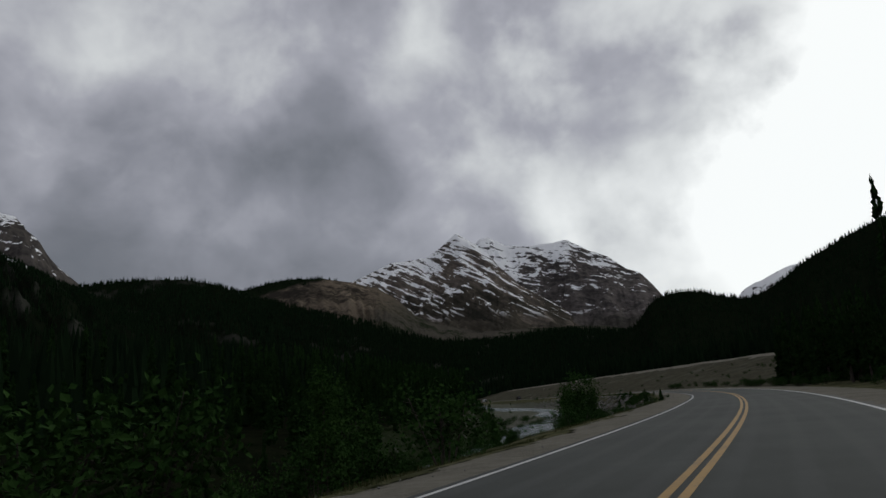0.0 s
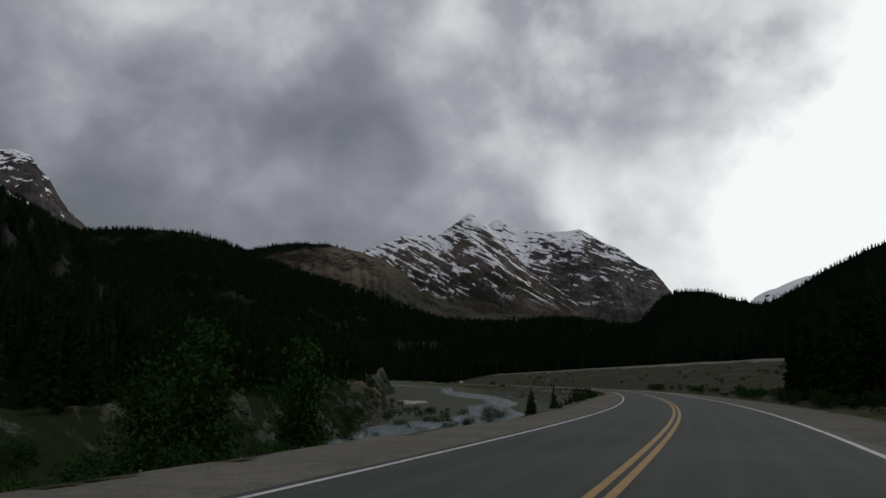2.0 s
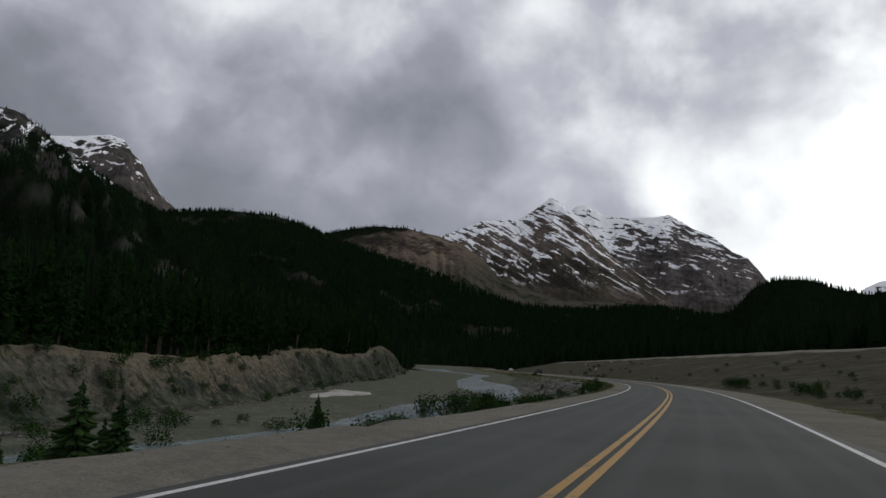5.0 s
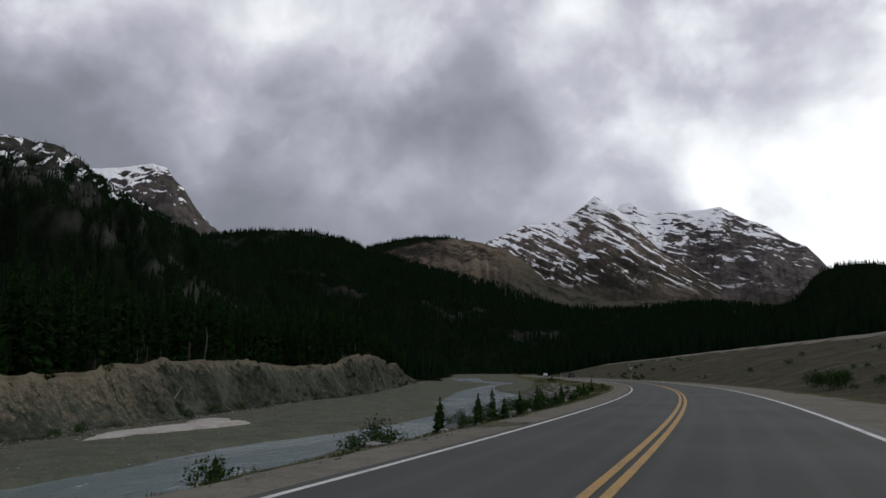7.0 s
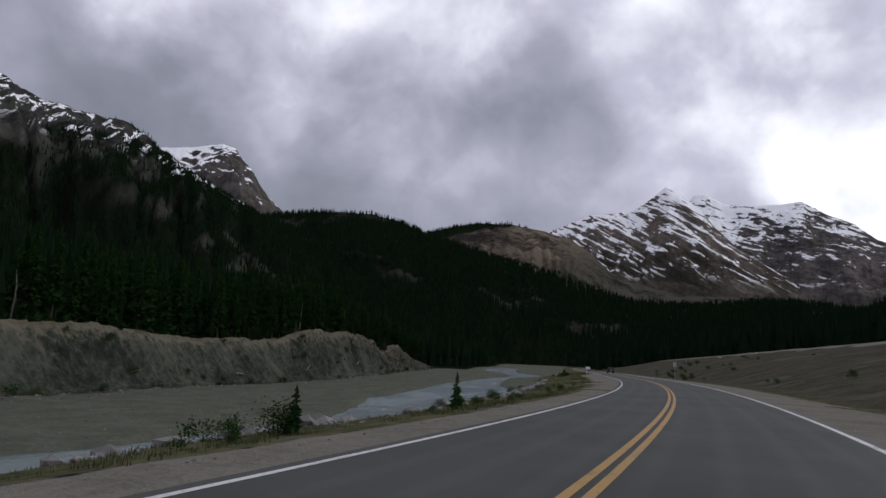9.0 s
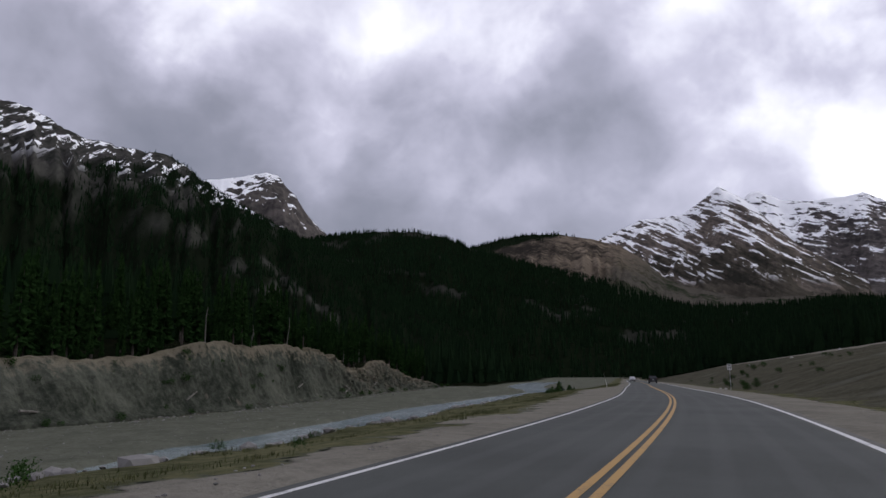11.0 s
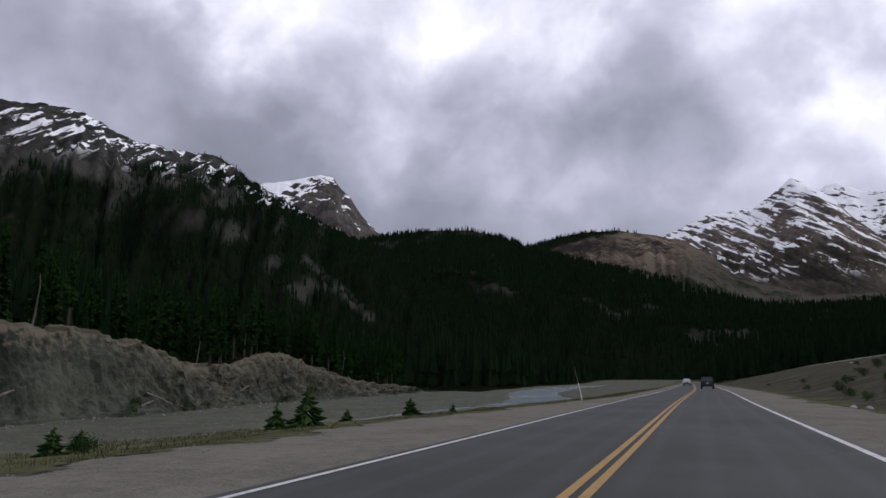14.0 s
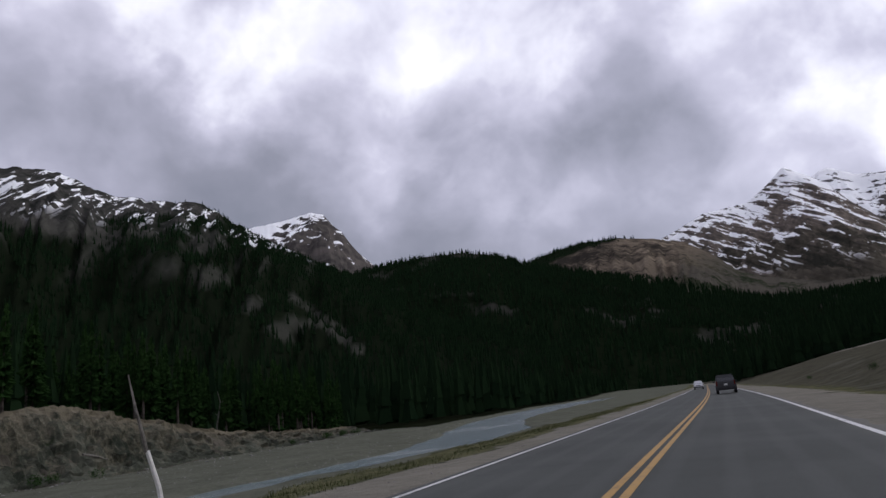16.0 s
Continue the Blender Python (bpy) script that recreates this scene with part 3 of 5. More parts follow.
def ground_z(x, y, s=None, off=None):
    if s is None:
        s, off = road_so(x, y)
    # left: shoulder, slope, river bed, cut bank, wooded terrace
    e, b, k = along(SHOULDER, s), along(BED, s), bank_at(s)
    e2 = e + along(VERGE, s)
    zl = -0.05 * smooth(3.7, e, off) - 0.35 * smooth(e, e2, off)
    slope_w = np.maximum(1.9 * np.abs(b), 2.0)
    zl = zl + (b + 0.4) * smooth(e2, e2 + slope_w, off)
    zl = zl + 0.35 * fbm(x / 2.2, y / 2.2, 4, 2) * smooth(e, e + 3, off)
    c, h = along(CHANNEL, s), along(HALF, s)
    c = c + 2.5 * fbm(s / 26.0, s * 0 + 8.1, 2, 4)
    inside = 1 - smooth(h - 0.4, h + 1.4, np.abs(off - c))
    zl = zl - 0.75 * inside + 0.30 * fbm(x / 9.0, y / 9.0, 3, 6) * smooth(e2 + slope_w, e2 + slope_w + 4, off) * (1 - inside)
    bh = along(BANK_H, s) * (1 + 0.28 * fbm(s / 13.0, s * 0 + 2.2, 3, 9))
    face = np.clip((off - k) / 4.2, 0, 1)
    zl = zl + bh * (0.72 * smooth(0, 1, face) + 0.28 * face) + 0.6 * fbm(s / 3.0, off / 2.5, 4, 11) * (face > 0) * (face < 1)
    zl = zl + 0.07 * np.clip(off - k - 4, 0, 260)
    zl = zl + 0.9 * fbm(x / 14.0, y / 14.0, 3, 12) * smooth(k + 4, k + 12, off)
    # right: shoulder, shallow ditch, meadow rising to a low terrace
    q = beside_end(x, y)
    zr = -0.04 * smooth(4.2, 7, -off) - 0.30 * smooth(7, 9.5, -off) + 0.35 * smooth(11, 16, -off)
    rise = 8.3 * np.clip((q - 6) / 41.0, 0, 1) ** 1.15
    zr = zr + rise * smooth(7, 22, -off) + 0.4 * fbm(x / 11.0, y / 11.0, 3, 14) * smooth(8, 18, -off)
    near = 1 - smooth(80, 130, s)
    zr = zr + near * 0.12 * np.clip(-off - 16, 0, 150)
    z = np.where(off > 0, zl, zr)
    far = smooth(620, 900, s) + smooth(-120, -160, s)
    return z * (1 - np.clip(far, 0, 1)) + 2.0 * np.clip(far, 0, 1)


# ---------------------------------------------------------------- mesh helpers


def mesh_from(name, verts, faces, mat, smooth_shade=False):
    """A mesh out of numpy arrays: verts n x 3, faces m x 3 or m x 4."""
    me = bpy.data.meshes.new(name)
    verts, faces = np.asarray(verts, np.float32), np.asarray(faces, np.int32)
    me.vertices.add(len(verts))
    me.vertices.foreach_set("co", verts.ravel())
    k = faces.shape[1]
    me.loops.add(faces.size)
    me.loops.foreach_set("vertex_index", faces.ravel())
    me.polygons.add(len(faces))
    me.polygons.foreach_set("loop_start", np.arange(len(faces), dtype=np.int32) * k)
    me.polygons.foreach_set("use_smooth", np.full(len(faces), smooth_shade))
    me.update(calc_edges=True)
    me.validate()
    me.materials.append(MATS[mat])
    return me


def part(name, bm, mat, parent, label=""):
    me = bpy.data.meshes.new(name)
    bm.normal_update()
    bm.to_mesh(me)
    bm.free()
    me.materials.append(MATS[mat])
    ob = new(name, me)
    ob.parent = parent
    if label:
        tagged(ob, label)
    return ob


def grid_faces(nu, nv):
    i = np.arange((nu - 1) * (nv - 1))
    a = (i // (nv - 1)) * nv + i % (nv - 1)
    return np.stack([a, a + 1, a + nv + 1, a + nv], 1)


def colours(me, name, rgb):
    at = me.attributes.new(name, "FLOAT_COLOR", "POINT")
    at.data.foreach_set("color", np.concatenate([rgb, np.ones((len(rgb), 1))], 1).astype(np.float32).ravel())


# ---------------------------------------------------------------- ground
from mathutils import geometry
from mathutils.bvhtree import BVHTree


def build_ground():
    offs = np.concatenate([-np.geomspace(4.5, 260, 84)[::-1], np.arange(-3.5, 4.0, 1.5), np.arange(4.2, 14, 0.55), np.arange(14, 64, 1.1), np.geomspace(65, 300, 24)])
    ss = np.concatenate([np.arange(-150, 60, 3.0), np.arange(60, 440, 1.8), np.arange(440, 760, 6.0)])
    gs, go = np.meshgrid(ss, offs, indexing="ij")
    gs, go = gs.ravel(), go.ravel()
    jit = np.random.RandomState(3)
    gs = gs + jit.uniform(-0.3, 0.3, len(gs))
    x, y = road_xy(gs, go)
    rr, aa = np.meshgrid(np.geomspace(150, 4800, 40), np.radians(np.arange(0, 360, 3.0)), indexing="ij")
    fx, fy = (10 - np.sin(aa) * rr).ravel(), (250 + np.cos(aa) * rr).ravel()
    s2, o2 = road_so(fx, fy)
    keep = (s2 < -165) | (s2 > 775) | (np.abs(o2) > 320)
    X, Y = np.concatenate([x, fx[keep]]), np.concatenate([y, fy[keep]])
    res = geometry.delaunay_2d_cdt([Vector(p) for p in zip(X.tolist(), Y.tolist())], [], [], 0, 1e-4)
    V = np.array([tuple(v) for v in res[0]])
    F = np.array([f for f in res[2] if len(f) == 3])
    s, off = road_so(V[:, 0], V[:, 1])
    z = ground_z(V[:, 0], V[:, 1], s, off)
    under = (np.abs(off) < 3.9) & (s < 1200)
    z = np.where(under, np.minimum(z, -0.06), z)
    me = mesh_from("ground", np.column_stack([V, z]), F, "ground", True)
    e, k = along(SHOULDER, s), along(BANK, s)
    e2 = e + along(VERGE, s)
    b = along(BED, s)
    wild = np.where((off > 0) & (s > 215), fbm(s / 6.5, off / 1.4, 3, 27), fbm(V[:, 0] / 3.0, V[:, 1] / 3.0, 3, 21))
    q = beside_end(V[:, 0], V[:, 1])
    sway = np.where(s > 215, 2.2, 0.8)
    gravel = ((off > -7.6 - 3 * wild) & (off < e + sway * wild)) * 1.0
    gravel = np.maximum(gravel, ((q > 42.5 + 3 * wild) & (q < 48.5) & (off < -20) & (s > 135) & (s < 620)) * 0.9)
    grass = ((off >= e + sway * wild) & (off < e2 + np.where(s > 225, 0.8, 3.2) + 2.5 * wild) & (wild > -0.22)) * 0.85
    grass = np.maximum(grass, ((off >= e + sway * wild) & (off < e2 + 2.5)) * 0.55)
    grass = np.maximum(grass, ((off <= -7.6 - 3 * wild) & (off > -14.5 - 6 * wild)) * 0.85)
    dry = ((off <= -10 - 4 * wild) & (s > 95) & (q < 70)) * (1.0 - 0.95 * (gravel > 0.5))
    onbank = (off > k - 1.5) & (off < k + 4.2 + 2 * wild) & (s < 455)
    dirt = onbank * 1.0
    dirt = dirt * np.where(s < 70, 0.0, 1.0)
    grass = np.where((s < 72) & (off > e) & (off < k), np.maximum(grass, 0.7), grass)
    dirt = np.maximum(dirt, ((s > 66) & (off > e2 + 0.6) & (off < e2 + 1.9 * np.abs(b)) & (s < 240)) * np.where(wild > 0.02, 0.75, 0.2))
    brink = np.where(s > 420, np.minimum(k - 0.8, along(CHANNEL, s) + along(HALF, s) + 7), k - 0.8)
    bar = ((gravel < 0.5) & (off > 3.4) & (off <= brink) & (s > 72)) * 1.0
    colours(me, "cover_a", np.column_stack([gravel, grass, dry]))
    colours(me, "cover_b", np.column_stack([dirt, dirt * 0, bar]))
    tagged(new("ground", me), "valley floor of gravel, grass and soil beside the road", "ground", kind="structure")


def strip(name, o0, o1, z, s0, s1, step, mat, cols=2, line=None):
    """A ribbon along the road; line: a table of where its middle runs, in place of the offset 0."""
    ss = np.arange(s0, s1 + step, step)
    oo = np.linspace(o0, o1, cols)
    gs, go = np.meshgrid(ss, oo, indexing="ij")
    x, y = road_xy(gs.ravel(), go.ravel() + (along(line, gs.ravel()) if line else 0))
    zz = z - 0.006 * np.abs(go.ravel())
    me = mesh_from(name, np.column_stack([x, y, zz]), grid_faces(len(ss), cols)[:, ::-1], mat, True)
    return me, go.ravel()


def build_road():
    me, lane = strip("road", -4.35, 0.0, 0.0, -150, 760, 2.0, "asphalt", 9)
    half = [(s, o + 0.24) for s, o in LEFT_LINE]
    ss = np.arange(-150, 762, 2.0)
    gs, gk = np.meshgrid(ss, np.linspace(0, 1, 8)[1:], indexing="ij")
    go = (gk * along(half, gs)).ravel()
    x, y = road_xy(gs.ravel(), go)
    right = np.empty(len(me.vertices) * 3)
    me.vertices.foreach_get("co", right)
    right = right.reshape(len(ss), 9, 3)
    left = np.column_stack([x, y, -0.006 * go]).reshape(len(ss), 7, 3)
    both = np.concatenate([right, left], 1)
    lane = np.concatenate([lane.reshape(len(ss), 9), go.reshape(len(ss), 7)], 1).ravel()
    bpy.data.meshes.remove(me)
    me = mesh_from("road", both.reshape(-1, 3), grid_faces(len(ss), 16)[:, ::-1], "asphalt", True)
    at = me.attributes.new("lane", "FLOAT", "POINT")
    at.data.foreach_set("value", lane.astype(np.float32))
    tagged(new("road", me), "grey two-lane asphalt road with worn wheel tracks", "road", kind="structure")
    for name, o, wd, mat, lab in (("centre_line", 0.105, 0.115, "yellow_paint", "solid yellow painted centre line on asphalt"), ("centre_line", -0.105, 0.115, "yellow_paint", "solid yellow painted centre line on asphalt"),
                                  ("edge_line", 0.0, 0.10, "white_paint", "solid white painted edge line, worn"), ("edge_line", RIGHT_EDGE, 0.14, "white_paint", "solid white painted edge line, worn")):
        me, _ = strip(name, o - wd / 2, o + wd / 2, 0.008 if o else -0.012, -150, 760, 2.0, mat, 2, None if o else LEFT_LINE)
        tagged(new(name, me), lab, "road marking", kind="structure")


BANK_FACE = []


def bank_top(s, off):
    """Height of the ground or of the bank's face, whichever is higher."""
    x, y = road_xy(s, off)
    z = float(ground_z(np.array([float(x)]), np.array([float(y)]))[0])
    hit = BANK_FACE[0].ray_cast(Vector((float(x), float(y), 60.0)), Vector((0, 0, -1)))
    return Vector((float(x), float(y), z if hit[0] is None else max(z, hit[0].z)))


def build_bank():
    """The eroded face of the cut bank: ribs, hollows and an overhanging crust."""
    ss = np.arange(40, 452, 0.34)
    vv = np.linspace(0, 1, 30)
    gs, gv = np.meshgrid(ss, vv, indexing="ij")
    gs, gv = gs.ravel(), gv.ravel()
    k = bank_at(gs)
    off = k - 0.9 + 5.6 * gv
    rib = 1 - 3.2 * np.abs(fbm(gs / 3.4, gv * 1.1 + 4, 4, 111))
    block = fbm(gs / 1.1, gv * 5.0, 3, 113)
    lump = fbm(gs / 9.0, gv * 1.3, 3, 117)
    win = np.sin(np.pi * np.clip(gv * 1.04, 0, 1)) ** 0.6
    tall = along(BANK_H, gs) / 5.0 * smooth(40, 95, gs)
    lift = (0.6 * np.clip(rib, -0.3, 1) * (1 - 0.6 * gv) + 0.5 * block * (1 + 1.6 * smooth(300, 332, gs)) + 1.5 * lump + 0.5) * win * np.clip(tall, 0.1, 1.1)
    # broken blocks: strong where bedrock shows, weak in the till
    rocky = 0.15 + 0.85 * smooth(300, 332, gs)
    chunk = lattice(np.floor(gs / 1.5 + 0.9 * fbm(gs / 4, gv * 3, 2, 123)).astype(np.int64), np.floor(gv * 7 + 1.1 * fbm(gs / 3, gv * 4, 2, 125)).astype(np.int64), 127) - 0.5
    chip = lattice(np.floor(gs / 0.55 + 0.8 * fbm(gs / 2, gv * 5, 2, 128)).astype(np.int64), np.floor(gv * 15 + fbm(gs / 2, gv * 7, 2, 129)).astype(np.int64), 131) - 0.5
    lift = lift + (0.5 * chunk + 0.3 * chip) * win * rocky
    lip = np.exp(-((gv - 0.90) / 0.06) ** 2) * (0.55 + 0.7 * fbm(gs / 2.3, gs * 0 + 6.6, 3, 119))
    off = off - 0.7 * lip - (0.6 * block + (0.6 * chunk + 0.3 * chip) * rocky) * win
    x, y = road_xy(gs, off)
    x0, y0 = road_xy(gs, k - 0.9 + 5.6 * gv)
    z = ground_z(x0, y0) + np.maximum(lift, 0.08) + 0.35 * lip
    z = np.where((gv < 0.001) | (gv > 0.999), z - 0.75, z)
    me = mesh_from("cut_bank", np.column_stack([x, y, z]), grid_faces(len(ss), len(vv))[:, ::-1], "bank_soil", False)
    at = me.attributes.new("layer", "FLOAT", "POINT")
    at.data.foreach_set("value", gv.astype(np.float32))
    at = me.attributes.new("overgrown", "FLOAT", "POINT")
    at.data.foreach_set("value", (0.12 + 0.75 * (1 - smooth(100, 158, gs))).astype(np.float32))
    at = me.attributes.new("tan", "FLOAT", "POINT")
    at.data.foreach_set("value", (smooth(120, 150, gs) * (1 - smooth(190, 212, gs)) + 0.5 * smooth(318, 340, gs)).astype(np.float32))
    BANK_FACE.append(BVHTree.FromPolygons(np.column_stack([x, y, z]).tolist(), grid_faces(len(ss), len(vv)).tolist()))
    tagged(new("cut_bank", me), "eroded river cut bank of grey till under a tan crust", "river bank", kind="structure")


def build_water():
    ss = np.arange(-150, 620, 3.0)
    oo = np.linspace(-1, 1, 9)
    gs, go = np.meshgrid(ss, oo, indexing="ij")
    gs, go = gs.ravel(), go.ravel()
    c = along(CHANNEL, gs) + 2.5 * fbm(gs / 26.0, gs * 0 + 8.1, 2, 4)
    x, y = road_xy(gs, c + go * (along(HALF, gs) + 1.6))
    z = along(BED, gs) - 0.22 + 0.05 * fbm(x / 3, y / 3, 3, 31)
    me = mesh_from("river", np.column_stack([x, y, z]), grid_faces(len(ss), 9)[:, ::-1], "river_water", True)
    tagged(new("river", me), "shallow grey-blue glacial river with riffles", "river", kind="structure")


# ---------------------------------------------------------------- mountains


def mountain(name, label, mat, centre, dist, crest, foot, back, power=1.15, rough=0.10, gully=0.05, nu=260, nv=70, base=1.0, seed=0, jag=0.02, bare=None, dip=0.25):
    """A range seen from the valley. crest: bearing and height angle in degrees, turning from left to right."""
    az = np.array([c[0] for c in crest], float)
    el = np.array([c[1] for c in crest], float)
    u = np.linspace(0, 1, nu)
    A = az[0] + (az[-1] - az[0]) * u
    E = np.interp(A, az[::-1], el[::-1])
    E = 0.5 * E + 0.25 * (np.roll(E, 1) + np.roll(E, -1)) if nu > 3 else E
    E[0], E[-1] = el[0], el[-1]
    E = E + jag * E * fbm(A * 1.7, A * 0 + 0.5, 4, seed)
    E = E - dip
    D = dist * (1 + 0.10 * fbm(A / 9.0, A * 0 + 5.5, 3, seed + 3))
    ztop = D * np.tan(np.radians(E))
    vf = np.linspace(0, 1, nv)
    vb = np.linspace(0, 1, nv // 4)[1:]
    R = np.concatenate([D[:, None] * (foot + (1 - foot) * vf[None]), D[:, None] * (1 + (back - 1) * vb[None])], 1)
    prof = np.concatenate([vf ** power, 1 - vb ** 0.9])
    inner = np.concatenate([np.sin(np.pi * np.clip(vf, 0, 1)) ** 0.7, np.sin(np.pi * vb)])
    Z = base + (ztop[:, None] - base) * prof[None]
    AA = np.radians(A)[:, None] + 0 * R
    AA = AA + np.radians(1.6) * inner[None] * fbm(A[:, None] / 3.0 + 0 * R, R / 500.0, 3, seed + 7)
    X, Y = centre[0] - np.sin(AA) * R, centre[1] + np.cos(AA) * R
    ridged = 1 - 2 * np.abs(fbm(X / 210.0, Y / 210.0, 5, seed + 11)) * 2
    gul = 1 - 4 * np.abs(fbm(A[:, None] * 0.9 + 0 * R, R / 1600.0, 4, seed + 17))
    amp = (ztop[:, None] - base) * inner[None]
    Z = Z + amp * (rough * (ridged - 0.55) + gully * (gul - 0.4)) + 0.02 * amp * fbm(X / 30, Y / 30, 3, seed + 23)
    V = np.column_stack([X.ravel(), Y.ravel(), Z.ravel()])
    me = mesh_from(name, V, grid_faces(nu, R.shape[1]), mat, True)
    if bare is not None:
        at = me.attributes.new("bare", "FLOAT", "POINT")
        at.data.foreach_set("value", bare(X, Y, Z).ravel().astype(np.float32))
    tagged(new(name, me), label, "mountain", kind="structure")
    return X, Y, Z, nv


FOREST = []          # places for distant conifers: x, y, z, height


def plant_on(field, count, v0, v1, seed, h0, h1, keep=None, crest=0):
    X, Y, Z, nv = field
    rs = np.random.RandomState(seed)
    nu = X.shape[0]
    a = rs.uniform(0, nu - 1.001, count)
    b = np.sqrt(rs.uniform((v0) ** 2, (v1) ** 2, count)) * (nv - 1)
    if crest:
        a = np.concatenate([a, rs.uniform(0, nu - 1.001, crest)])
        b = np.concatenate([b, (1 - np.abs(rs.normal(0, 0.012, crest))) * (nv - 1)])
    i, j = a.astype(int), np.minimum(b.astype(int), nv - 2)
    fa, fb = a - i, b - j

    def at(G):
        return (G[i, j] * (1 - fa) + G[i + 1, j] * fa) * (1 - fb) + (G[i, j + 1] * (1 - fa) + G[i + 1, j + 1] * fa) * fb

    x, y, z = at(X), at(Y), at(Z)
    ok = np.ones(len(x), bool) if keep is None else keep(x, y, z)
    h = rs.uniform(h0, h1, len(x)) * (0.75 + 0.5 * rs.rand(len(x)))
    h = h * np.interp(z, [240, 420], [1.0, 0.72])
    FOREST.append(np.column_stack([x, y, z - 0.6, h])[ok])


def ridge_bare(X, Y, Z):
    """Where the side ridge carries no woods: its upper slopes, gullies and a few cliffs."""
    X, Y, Z = np.asarray(X), np.asarray(Y), np.asarray(Z)
    az = np.degrees(np.arctan2(-(X - 13), Y - 240))
    el = np.degrees(np.arctan2(Z, np.hypot(X - 13, Y - 240)))
    wob = fbm(X / 60.0, Y / 60.0, 4, 131)
    line = np.interp(az, [45, 52, 56, 60, 64, 70, 90], [17.0, 16.3, 15.9, 15.3, 14.4, 13.4, 13.5])
    out = smooth(-0.5, 0.9, el - line + 4.0 * wob)
    out = np.maximum(out, smooth(0.10, 0.25, fbm((az + 0.55 * el) * 0.9, el * 0.10, 4, 133)) * smooth(10.5, 13.0, el) * 0.55)
    for a, e, wa, we in ((60.3, 14.3, 1.5, 1.2), (53.2, 14.3, 1.5, 0.9), (55.3, 12.4, 1.1, 0.8), (52.6, 11.6, 1.2, 0.8), (57.4, 15.2, 1.2, 0.7), (49.2, 9.3, 1.0, 0.6), (46, 7.2, 1.6, 0.9)):
        d = ((az - a) / wa) ** 2 + ((el - e) / we) ** 2
        out = np.maximum(out, 0.75 * smooth(1.3, 0.2, d + 3.0 * fbm(X / 26.0, Y / 26.0, 4, 137)))
    # a narrow rock slide slanting down to the valley
    k = np.clip((46.6 - az) / 5.6, 0, 1)
    gap = np.hypot(az - (46.6 - 5.6 * k), (el - (9.7 - 4.6 * k)) * 1.1)
    return np.maximum(out, 0.8 * smooth(0.55, 0.15, gap + 0.9 * fbm(X / 18.0, Y / 18.0, 3, 139)))


def hill_bare(X, Y, Z):
    """Thin places in the hill's woods where grey rock shows."""
    X, Y = np.asarray(X), np.asarray(Y)
    return 0.7 * smooth(0.13, 0.24, fbm(X / 90.0, Y / 90.0, 5, 141))


